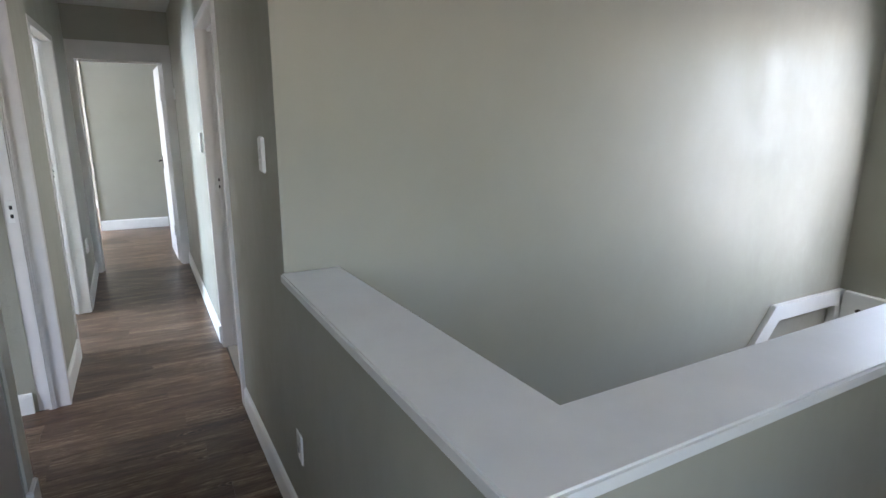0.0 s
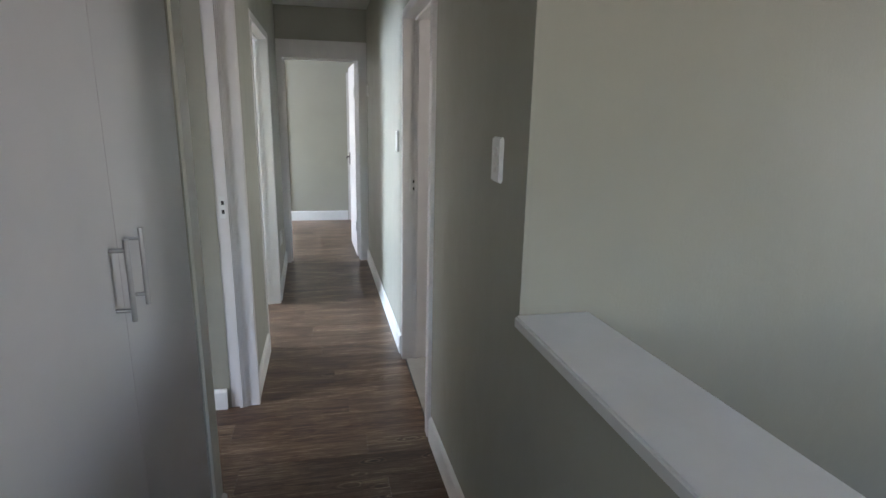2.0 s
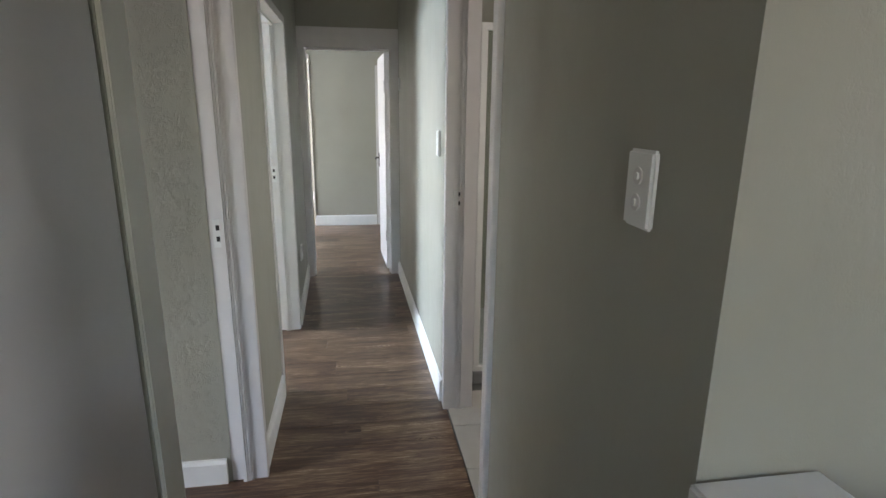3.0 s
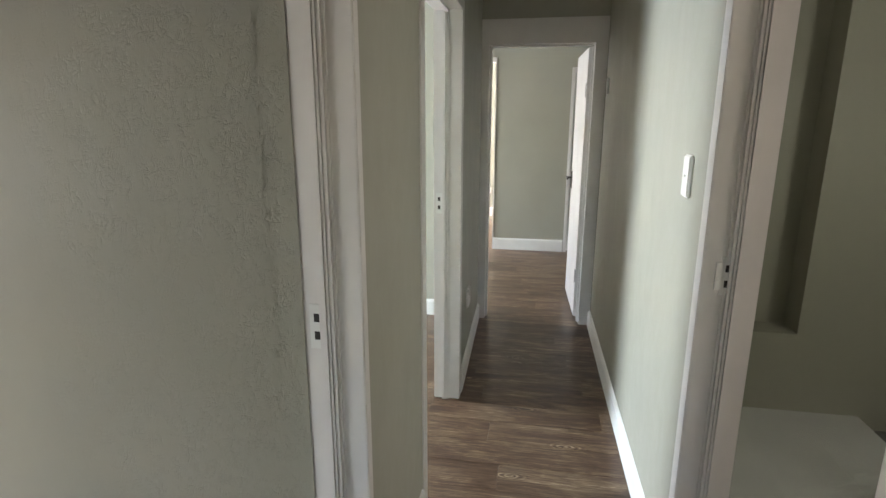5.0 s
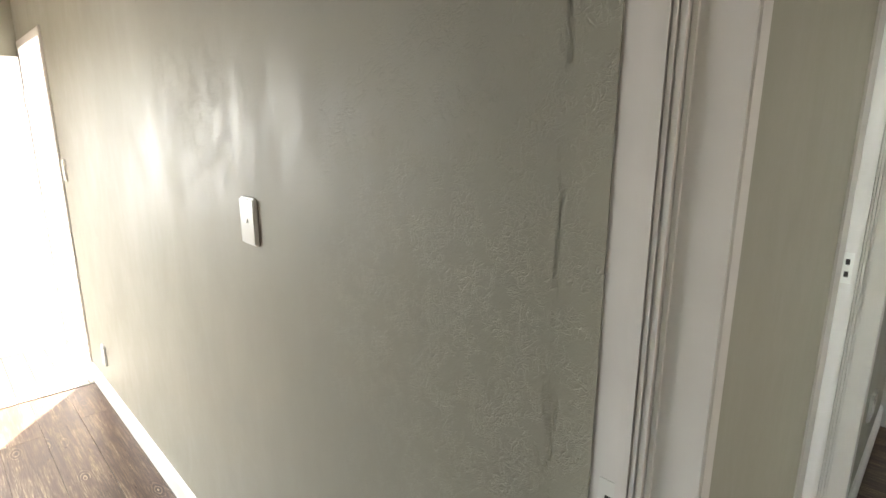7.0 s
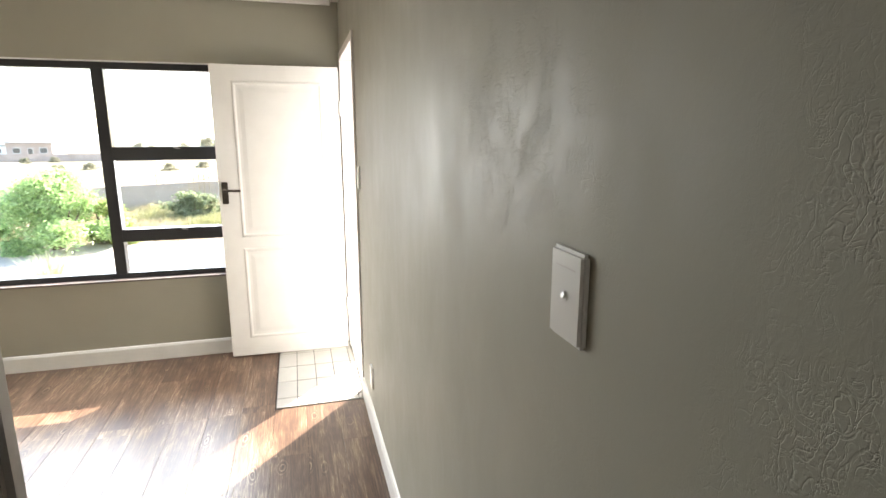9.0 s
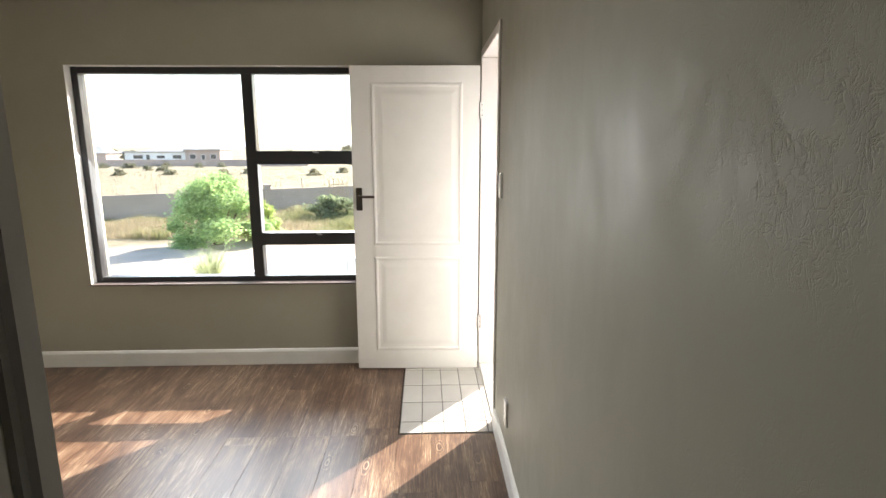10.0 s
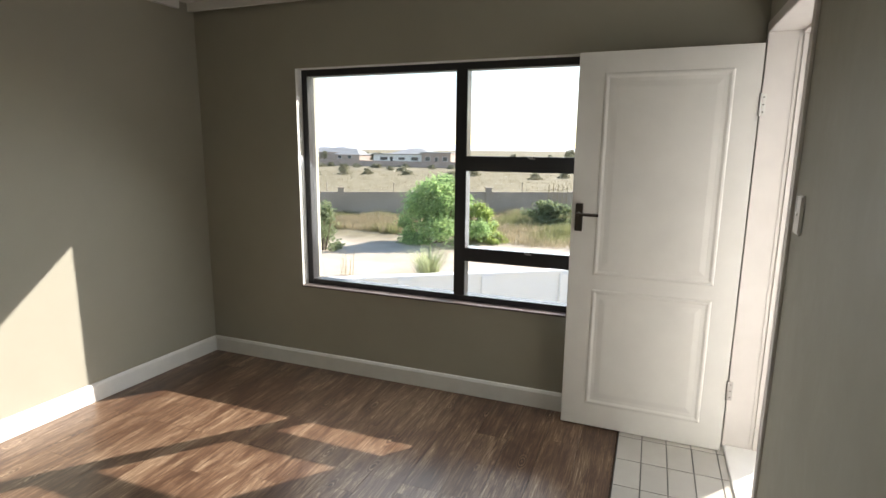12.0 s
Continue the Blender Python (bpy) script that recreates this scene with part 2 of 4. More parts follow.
def prism(points, z0, z1):
    """An upright prism on a plan of points, counterclockwise."""
    bm = bmesh.new()
    lo = [bm.verts.new((x, y, z0)) for x, y in points]
    hi = [bm.verts.new((x, y, z1)) for x, y in points]
    bm.faces.new(lo[::-1])
    bm.faces.new(hi)
    for k in range(len(points)):
        j = (k + 1) % len(points)
        bm.faces.new((lo[k], lo[j], hi[j], hi[k]))
    return bm


def mesh_of(bm, name, mat, smooth=False):
    me = bpy.data.meshes.new(name)
    bm.to_mesh(me)
    bm.free()
    me.materials.append(mat)
    if smooth:
        me.shade_smooth()
    return me


def part(name, bm, mat, parent=None, label="", smooth=False):
    """One mesh object, under a thing or a part."""
    ob = new(name, mesh_of(bm, name, mat, smooth))
    ob.parent = parent
    return tagged(ob, label)


def thing(name, place, label, category, group="", kind="", turn=0.0):
    ob = new(name)
    ob.empty_display_size = 0.1
    ob.matrix_world = pose(*place, 0, 0, turn)
    return tagged(ob, label, category, group, kind)


def structure(name, bm, mat, label=""):
    return tagged(part(name, bm, mat), label, "", "", "structure")


# ---- structure: walls, floors, ceiling ----
H = 2.56
XW, YS, YN = -5.11, -0.30, 3.27
structure("floor", solid(((XW, -3.0, -0.25), (0.46, 11.2, -0.006)), ((0.46, -3.0, -0.25), (4.3, 0.5, -0.006))), SUBFLOOR, "dark underlay below walnut-look vinyl planks")
structure("ceiling", solid(((-5.4, -3.0, H), (4.6, 11.4, H + 0.2))), CEIL, "plain white painted ceiling")
structure("wall_west", solid(((XW - 0.24, -0.6, -3), (XW, 0.565, H)), ((XW - 0.24, 2.55, -3), (XW, YN, H)), ((XW - 0.24, 0.565, -3), (XW, 2.55, 0.59)), ((XW - 0.24, 0.565, 2.06), (XW, 2.55, H))), WALL, "sage-grey painted wall round the black-framed window")
structure("wall_south", prism([(XW, YS - 0.13), (-2.0, YS - 0.22), (-2.0, YS - 0.07), (XW, YS + 0.04)], 0, H), WALL, "sage-grey painted wall with a patch of sun")
structure("wall_room_north", solid(((-3.7, YN, 0), (-0.630, YN + 0.12, H)), ((-4.18, YN, 0), (-3.7, YN + 0.30, H)), ((XW - 0.24, YN, 2.145), (-4.18, YN + 0.30, H)), ((XW - 0.24, YN, 0), (-5.07, YN + 0.30, 2.145))), WALL_ROUGH, "sage-grey wall with rough trowel marks under the paint")
structure("wall_corridor_west", prism([(-0.505, 3.30), (-0.51, 3.99), (-0.64, 3.99), (-0.64, 3.30)], 0, H), WALL, "sage-grey corridor wall between two door frames")
structure("wall_corridor_west", prism([(-0.515, 5.0), (-0.555, 6.24), (-0.69, 6.24), (-0.65, 5.0)], 0, H), WALL, "sage-grey corridor wall beyond the second door")
structure("wall_over_door", solid(((-0.65, 3.99, 2.13), (-0.515, 5.02, H))), WALL, "sage-grey wall over a door")
structure("wall_over_door", solid(((-0.64, 2.40, 2.13), (-0.505, 3.30, H))), WALL, "sage-grey wall over a door")
structure("wall_corridor_east", prism([(0.405, 1.77), (0.53, 1.77), (0.50, 2.80), (0.37, 2.80)], 0, H), WALL, "sage-grey wall beside the stairwell")
structure("wall_corridor_east", prism([(0.36, 3.77), (0.49, 3.77), (0.46, 6.24), (0.325, 6.24)], 0, H), WALL, "sage-grey corridor wall lit from the door opposite")
structure("wall_over_door", prism([(0.37, 2.80), (0.50, 2.80), (0.49, 3.78), (0.36, 3.78)], 2.13, H), WALL, "sage-grey wall over a door")
structure("wall_corridor_end", solid(((-0.70, 6.255, 2.25), (0.46, 6.365, H)), ((-0.70, 6.255, 0), (-0.583, 6.365, 2.25)), ((0.322, 6.255, 0), (0.46, 6.365, 2.25))), WALL, "darker sage-grey wall over the corridor's end frame")
structure("wall_stair", solid(((0.53, 1.77, -3), (4.3, 1.9, H))), WALL_STAIR, "tall sage-grey stairwell wall with trowel marks in a glare")
structure("wall_stair_east", solid(((4.20, -1.4, -3), (4.3, 0.5, H)), ((4.20, 1.5, -3), (4.3, 1.77, H)), ((4.20, 0.5, -3), (4.3, 1.5, 0.5)), ((4.20, 0.5, 2.2), (4.3, 1.5, H))), WALL, "sage-grey stairwell end wall")
# the opening round x 0 is added for the landing's fill lamp
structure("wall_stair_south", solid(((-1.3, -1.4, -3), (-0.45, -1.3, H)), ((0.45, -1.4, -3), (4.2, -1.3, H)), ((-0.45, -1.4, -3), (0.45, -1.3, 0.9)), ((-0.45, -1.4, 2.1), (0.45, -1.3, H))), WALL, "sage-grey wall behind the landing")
structure("floor_stair_bottom", solid(((0.5, -1.4, -3.0), (4.3, 1.8, -2.9))), SCREED, "grey stairwell floor below")
structure("half_wall", prism([(0.446, 0.46), (0.64, 0.46), (0.64, 0.64), (0.59, 1.77), (0.405, 1.77)], -3, 1.0), WALL, "sage-grey half wall beside the stairwell")
structure("half_wall", solid(((0.64, 0.46, -3), (4.2, 0.64, 1.0))), WALL, "sage-grey half wall across the stairwell's head")
outline = [(0.428, 0.435), (4.2, 0.435), (4.2, 0.67), (0.662, 0.625), (0.604, 1.768), (0.39, 1.768)]
cap = prism(outline, 1.0, 1.035)
bmesh.ops.bevel(cap, geom=cap.edges[:], offset=0.006, segments=2, affect="EDGES")
structure("half_wall_ledge", cap, CAP, "grey-white painted ledge on the half wall")
structure("wall_pier", prism([(-1.12, 2.30), (-0.53, 2.30), (-0.53, 2.42), (-0.65, 2.43), (-2.02, 2.43), (-2.02, -0.4), (-1.12, -0.4)], 0, H), WALL, "sage-grey wall pier beside the room's doorway")
structure("wall_landing_west", solid(((-1.12, -1.3, 0), (-0.53, -0.3, H))), WALL, "sage-grey wall")
# rooms beyond, closed by plain walls
structure("wall_second_room", solid(((-4.2, 3.39, 0), (-4.1, 4.6, H)), ((-4.2, 6.2, 0), (-4.1, 6.36, H)), ((-4.2, 4.6, 0), (-4.1, 6.2, 0.8)), ((-4.2, 4.6, 2.1), (-4.1, 6.2, H)), ((-4.1, 6.26, 0), (-0.70, 6.36, H))), WALL, "pale wall of the second room")
structure("wall_end_room", solid(((-4.4, 6.36, 0), (-4.3, 6.6, H)), ((-4.4, 8.2, 0), (-4.3, 11.1, H)), ((-4.4, 6.6, 0), (-4.3, 8.2, 0.8)), ((-4.4, 6.6, 2.1), (-4.3, 8.2, H)), ((1.3, 6.36, 0), (1.4, 8.65, H)), ((0.46, 6.26, 0), (1.4, 6.36, H))), WALL, "plain wall of the room at the corridor's end")
structure("wall_far", solid(((-0.645, 8.66, 0), (0.20, 8.78, H)), ((0.20, 8.66, 2.13), (1.3, 8.78, H)), ((1.06, 8.66, 0), (1.3, 8.78, 2.13)), ((-1.515, 8.66, 2.25), (-0.645, 8.78, H)), ((-4.3, 8.66, 0), (-1.515, 8.78, H))), WALL, "sage-grey wall at the end of the view")
structure("wall_deep", solid(((-4.3, 11.0, 0), (1.4, 11.1, H)), ((-0.6, 8.78, 0), (-0.5, 11.0, H))), WALL, "sage-grey wall seen through the far doorway")
structure("wall_bath", solid(((0.50, 5.0, 0), (0.93, 5.1, H)), ((1.22, 5.0, 0), (2.3, 5.1, H)), ((0.93, 5.0, 0), (1.22, 5.1, 0.5)), ((0.90, 5.16, 0.4), (1.25, 5.2, H)), ((0.88, 5.1, 0.4), (0.93, 5.2, H)), ((1.22, 5.1, 0.4), (1.27, 5.2, H)), ((0.88, 5.1, 0.45), (1.27, 5.2, 0.5)), ((2.2, 2.4, 0), (2.3, 5.0, H)), ((0.53, 2.4, 0), (2.2, 2.5, H)), ((0.47, 4.0, 0), (0.57, 5.0, H))), WALL, "grey-green bathroom wall")
structure("floor_bath", solid(((0.372, 2.5, -0.2), (2.2, 5.0, 0.0))), GROUT, "grout bed of the bathroom floor")

# coving along the ceiling
for name, a, b in (
    ("coving", (XW, YS - 0.05, H - 0.10), (XW + 0.09, YN, H)),
    ("coving", (XW + 0.09, YS - 0.1, H - 0.10), (-2.02, YS + 0.12, H)),
    ("coving", (XW + 0.09, YN - 0.06, H - 0.10), (-0.68, YN, H)),
):
    bm = solid((a, b))
    bmesh.ops.bevel(bm, geom=[e for e in bm.edges if all(v.co.z < H - 0.05 for v in e.verts)], offset=0.055, segments=4, affect="EDGES")
    structure(name, bm, CEIL, "white coving between wall and ceiling")


def baseboard(x0, y0, x1, y1, side, height=0.115, thick=0.016, label="white painted skirting board with a rounded top"):
    """A board along a line on the floor, its body on the given side (+1: to the left of the way)."""
    d = Vector((x1 - x0, y1 - y0, 0))
    n = Vector((-d.y, d.x, 0)).normalized() * side
    length = d.length
    profile = [(0, 0), (thick, 0), (thick, height - 0.018), (thick * 0.55, height - 0.004), (0.0, height)]
    bm = bmesh.new()
    ends = []
    for k in (0, 1):
        o = Vector((x0, y0, 0)) + d * k
        ends.append([bm.verts.new(o + n * p + Vector((0, 0, q))) for p, q in profile])
    for j in range(len(profile)):
        i2 = (j + 1) % len(profile)
        bm.faces.new((ends[0][j], ends[0][i2], ends[1][i2], ends[1][j]))
    bm.faces.new(ends[0])
    bm.faces.new(ends[1])
    bmesh.ops.recalc_face_normals(bm, faces=bm.faces[:])
    return structure("baseboard", bm, TRIM, label)


baseboard(XW, -0.26, XW, 3.27, -1)
baseboard(XW + 0.016, YS + 0.04, -2.02, YS - 0.07, 1)
baseboard(-4.165, YN, -0.648, YN, -1)
baseboard(-0.506, 3.335, -0.51, 3.975, -1, 0.13)
baseboard(-0.516, 5.01, -0.555, 6.23, -1, 0.13)
baseboard(0.405, 1.77, 0.372, 2.785, 1, 0.13)
baseboard(0.446, 0.46, 0.41, 1.77, 1, 0.13)
baseboard(0.36, 3.80, 0.32, 6.22, 1, 0.13)
baseboard(-0.645, 8.66, 0.19, 8.66, -1, 0.14)
baseboard(-4.2, 11.0, -0.6, 11.0, -1, 0.14)
baseboard(-4.1, 6.26, -0.70, 6.26, -1, 0.13)
baseboard(-2.02, 2.43, -0.66, 2.43, 1)
structure("trim", solid(((-0.53, 2.302, 0), (-0.505, 2.418, 0.115)), bevel=0.006), TRIM, "white skirting block at the pier's foot")
structure("trim", solid(((-0.53, 2.303, 0.115), (-0.520, 2.419, H)), bevel=0.003), CREAM, "cream painted casing strip beside the cupboard")


# ---- door frames and doors ----
def door_frame(name, place, turn, width, height, depth, label, face=0.05, head=0.05, strike=None, stop=True, near=True):
    """Local x runs along the opening, local y through the wall from the near face; the origin is the opening's near left foot."""
    t = thing(name, place, label, "door frame", "", "structure", turn)
    lip = 0.010
    for name_, x0, x1, s in (("jamb", -face, 0.0, 1), ("jamb", width, width + face, -1)):
        if s > 0 and not near:
            continue
        inner = x1 if s > 0 else x0
        bm = solid(((x0, -lip, 0), (x1, depth + lip, height)), bevel=0.003)
        if stop:
            add_box(bm, (inner, depth * 0.38, 0), (inner + s * 0.004, depth * 0.42, height - 0.014))
            for g0, g1, g in ((0.44, 0.50, 0.010), (0.515, 0.56, 0.012), (0.575, 0.70, 0.014)):
                add_box(bm, (inner, depth * g0, 0), (inner + s * g, depth * g1, height - 0.014))
        part("jamb", bm, FRAME, t)
    bm = solid(((-face, -lip, height), (width + face, depth + lip, height + head)), bevel=0.003)
    if stop:
        add_box(bm, (0.014, depth * 0.42, height - 0.014), (width - 0.014, depth * 0.60, height))
    part("head", bm, FRAME, t)
    if strike:
        side, z, y0 = strike
        x = 0.0 if side == "near" else width
        s = 1 if side == "near" else -1
        p = part("strike_plate", solid(((x, y0, z - 0.055), (x + s * 0.003, y0 + 0.035, z + 0.055)), ((x - s * 0.002, y0 - 0.014, z - 0.04), (x + s * 0.006, y0, z + 0.04))), PLASTIC, t, "white painted metal strike plate")
        for dz in (-0.022, 0.022):
            part("slot", solid(((x + s * 0.003, y0 + 0.011, z + dz - 0.010), (x + s * 0.0042, y0 + 0.024, z + dz + 0.010))), HOLE, p, "dark slot")
    return t


# turn 90: local x runs towards +y and local y towards -x
door_frame("door_1", (-0.495, 2.44, 0), 90, 0.832, 2.08, 0.13, "white-painted steel frame of the room's doorway, no leaf", 0.034, strike=("far", 1.09, 0.085), near=False)
door_frame("door_2", (-0.515, 4.06, 0), 90, 0.87, 2.08, 0.125, "white-painted steel frame of the second doorway", 0.07, strike=("far", 1.13, 0.088))
door_frame("door_3", (0.363, 3.71, 0), -90, 0.84, 2.08, 0.135, "white-painted steel frame of the bathroom doorway", 0.06, strike=("near", 1.14, 0.04))
door_frame("door_4", (-0.498, 6.25, 0), 0, 0.735, 2.08, 0.12, "broad white-painted frame at the corridor's end", 0.085, 0.17)
door_frame("door_5", (-1.5, 8.655, 0), 0, 0.842, 2.2, 0.13, "white-painted frame of the far doorway", 0.014, 0.05, stop=False)
door_frame("door_6", (0.24, 8.655, 0), 0, 0.81, 2.08, 0.13, "white-painted frame of the far closed door", 0.04)
door_frame("door_7", (-5.025, YN, 0), 0, 0.80, 2.10, 0.30, "white-painted frame of the sunlit entry door", 0.045)


def lever(parent, x, y, z, s, way=1, mat=BRONZE, plate=True):
    """A lever handle on a long plate, on the face whose outward way along y is s; the lever points along way in x."""
    h = part("handle", solid(((x - 0.02, y, z - 0.075), (x + 0.02, y + s * 0.008, z + 0.075)), bevel=0.002), mat, parent, "dark lever handle on a long plate")
    bm = rod(bmesh.new(), (x, y + s * 0.008, z + 0.02), (x, y + s * 0.045, z + 0.02), 0.009)
    rod(bm, (x - way * 0.008, y + s * 0.045, z + 0.02), (x + way * 0.105, y + s * 0.047, z + 0.018), 0.0085)
    part("lever", bm, mat, h)
    bm = rod(bmesh.new(), (x, y + s * 0.008, z - 0.045), (x, y + s * 0.010, z - 0.045), 0.006)
    part("keyhole", bm, HOLE, h)
    return h


def panel_leaf(name, m, width, height, label, panels, handle_x, handle_z=1.05, mat=WHITE, hinges=True, lever_mat=BRONZE, thick=0.04):
    """A leaf in local xz from its hinge at x 0, with moulded panels on both faces."""
    t = new(name)
    t.matrix_world = m
    tagged(t, label, "door")
    body = part("leaf", solid(((0, -thick / 2, 0), (width, thick / 2, height)), bevel=0.002), mat, t)
    for x0, z0, x1, z1 in panels:
        for s in (-1, 1):
            y = s * thick / 2
            bm = bmesh.new()
            rings = []
            for inset, out in ((0.0, 0.0), (0.005, 0.004), (0.014, 0.005), (0.026, 0.0012), (0.044, 0.001), (0.072, 0.0035), (0.078, 0.0035)):
                rings.append([bm.verts.new((x, y + s * out, z)) for x, z in ((x0 + inset, z0 + inset), (x1 - inset, z0 + inset), (x1 - inset, z1 - inset), (x0 + inset, z1 - inset))])
            for r0, r1 in zip(rings, rings[1:]):
                for k in range(4):
                    bm.faces.new((r0[k], r0[(k + 1) % 4], r1[(k + 1) % 4], r1[k]))
            bm.faces.new(rings[-1])
            bmesh.ops.recalc_face_normals(bm, faces=bm.faces[:])
            part("panel", bm, mat, t, "raised moulded panel")
    if handle_x:
        for s in (-1, 1):
            lever(t, handle_x, s * thick / 2, handle_z, s, -1, lever_mat)
    if hinges:
        for z, m in ((0.34, STEEL), (1.76, PLASTIC)):
            h = part("hinge", solid(((-0.026, 0.0205, z - 0.05), (-0.003, 0.0235, z + 0.05)), bevel=0.0008), m, t, "steel butt hinge" if m is STEEL else "hinge painted over in white")
            for dz in (-0.034, 0.0, 0.034):
                part("screw", rod(bmesh.new(), (-0.016, 0.0235, z + dz), (-0.016, 0.0245, z + dz), 0.0035, 8), HOLE, h, "dark screw head")
            part("pin", rod(bmesh.new(), (-0.001, 0.024, z - 0.052), (-0.001, 0.024, z + 0.052), 0.005), STEEL, h)
    return t


# entry door, opened flat before the window wall: local x from the hinge towards -y
panel_leaf("entry_door", pose(-4.985, 3.245, 0.008, 0, 0, -91.0), 0.83, 2.035, "white two-panel entry door, wide open against the window wall",
           [(0.11, 0.135, 0.70, 0.80), (0.11, 0.88, 0.70, 1.93)], 0.79, 1.19)
panel_leaf("corridor_door", pose(0.225, 6.40, 0.01, 0, 0, 92.5), 0.74, 2.06, "plain off-white corridor door, standing open into the far room", [], 0.69, 1.03, mat=FRAME)
panel_leaf("far_door", pose(1.045, 8.70, 0.01, 0, 0, 180), 0.80, 2.06, "plain white closed door with a dark lever in the far wall", [], 0.755, 0.93, lever_mat=STEEL)



# ---- window ----
def room_window():
    t = thing("window_1", (XW - 0.10, 0.565, 0.59), "black aluminium window with one fixed pane and three at its side", "window", "", "structure")
    W, Z = 1.985, 1.47
    x0, x1 = -0.045, 0.035
    for name, a, b in (
        ("window_frame", (x0, 0, 0), (x1, 0.045, Z)), ("window_frame", (x0, W - 0.045, 0), (x1, W, Z)),
        ("window_frame", (x0, 0.045, 0), (x1, W - 0.045, 0.045)), ("window_frame", (x0, 0.045, Z - 0.045), (x1, W - 0.045, Z)),
        ("mullion", (x0, 1.105, 0.045), (x1, 1.178, Z - 0.045)),
    ):
        part(name, solid((a, b), bevel=0.003), DARK, t)
    for k, (z0, z1) in enumerate(((0.27, 0.355), (0.83, 0.92))):
        part("transom", solid(((x0, 1.178, z0), (x1 + 0.012, W - 0.045, z1)), bevel=0.003), DARK, t)
        latch = part("latch", solid(((x1 + 0.012, 1.56, z1 - 0.010), (x1 + 0.022, 1.59, z1 + 0.003)), ((x1 + 0.016, 1.57, z1 - 0.014), (x1 + 0.026, 1.605, z1 - 0.008)), bevel=0.002), STEEL, t, "small bright latch")
    for y0, y1, z0, z1 in ((0.045, 1.105, 0.045, Z - 0.045), (1.178, W - 0.045, 0.045, 0.27), (1.178, W - 0.045, 0.355, 0.83), (1.178, W - 0.045, 0.92, Z - 0.045)):
        p = part("pane", solid(((-0.006, y0, z0), (-0.002, y1, z1))), GLASS, t, "clear window glass")
        p.visible_shadow = False
    for x, y in ((0.022, 0.02),):
        part("window_sill", solid(((x1 + 0.001, 0.0, -0.001), (0.112, W, 0.010)), bevel=0.003), SILL, t, "brown-grey window sill")


room_window()
structure("trim", solid(((XW - 0.065, 0.565, 0.602), (XW, 0.5685, 2.06)), ((XW - 0.065, 0.5685, 2.0565), (XW, 2.55, 2.06))), TRIM, "white painted window reveal")


def plain_window(name, place, turn, w, h):
    t = thing(name, place, "unseen white-framed window", "window", "", "structure", turn)
    for a, b in (((0, 0, 0), (0.05, 0.05, h)), ((w - 0.05, 0, 0), (w, 0.05, h)), ((0.05, 0, 0), (w - 0.05, 0.05, 0.05)), ((0.05, 0, h - 0.05), (w - 0.05, 0.05, h))):
        part("window_frame", solid((a, b), bevel=0.003), WHITE, t)
    part("pane", solid(((0.05, 0.02, 0.05), (w - 0.05, 0.025, h - 0.05))), GLASS, t).visible_shadow = False


plain_window("window_2", (4.28, 0.5, 0.5), 90, 1.0, 1.7)
# unseen, made up to hold the landing's fill lamp
plain_window("unseen_landing_window", (-0.45, -1.38, 0.9), 0, 0.9, 1.2)
plain_window("window_3", (-4.13, 4.6, 0.8), 90, 1.6, 1.3)
plain_window("window_4", (-4.33, 6.6, 0.8), 90, 1.6, 1.3)

# ---- stairwell skirting ----
ST = thing("stair_ledge", (3.19, 1.77, 0.0), "white boxed ledge stepping up along the stairwell wall", "stair trim", "", "structure")
bm = bmesh.new()
for y in (0.0, -0.035):
    for x, z in ((0.0, 0.19), (0.205, 0.44), (1.01, 0.44), (1.01, 0.34), (0.255, 0.34), (0.085, 0.13)):
        bm.verts.new((x, y, z))
bm.verts.ensure_lookup_table()
v = bm.verts
for k in range(6):
    j = (k + 1) % 6
    bm.faces.new((v[k], v[j], v[j + 6], v[k + 6]))
for q in ((0, 1, 4, 5), (1, 2, 3, 4)):
    bm.faces.new([v[i] for i in q])
    bm.faces.new([v[i + 6] for i in q[::-1]])
bmesh.ops.recalc_face_normals(bm, faces=bm.faces[:])
part("rail_board", bm, WHITE, ST)
part("end_post", solid(((0.885, -0.05, -0.6), (1.01, 0.0, 0.34)), bevel=0.003), WHITE, ST)
part("side_board", solid(((0.955, -1.0, -0.6), (1.01, -0.05, 0.44)), bevel=0.004), WHITE, ST)
part("knob", rod(bmesh.new(), (0.955, -0.16, 0.33), (0.93, -0.16, 0.33), 0.012), BRONZE, ST)


# ---- cupboards ----
def bar_handle(parent, x, y, z, length=0.178):
    h = part("handle", rod(bmesh.new(), (x + 0.034, y, z - length / 2), (x + 0.034, y, z + length / 2), 0.0058, 16), STEEL, parent, "brushed steel bar handle")
    for dz in (-0.065, 0.065):
        part("stud", rod(bmesh.new(), (x, y, z + dz), (x + 0.034, y, z + dz), 0.0045), STEEL, h)
    return h


def cupboard(y0, y1, split, label, handles, hinge=False):
    t = thing("built_in_cupboard", (-1.1, y0, 0), label, "cupboard", "built-in cupboards on the landing")
    w, x = y1 - y0, 0.57
    part("carcass", solid(((0, 0.0, 0), (x - 0.022, w, 2.5))), GREY, t)
    m = split - y0
    part("door", solid(((x - 0.02, 0.004, 0.07), (x, m - 0.0006, 2.44)), bevel=0.0006), GREY, t)
    part("door", solid(((x - 0.02, m + 0.0006, 0.07), (x, w - 0.004, 2.44)), bevel=0.0006), GREY, t)
    part("plinth", solid(((x - 0.021, 0.004, 0.0), (x - 0.006, w - 0.004, 0.065))), TRIM, t)
    for y, z in handles:
        bar_handle(t, x, y - y0, z)
    return t


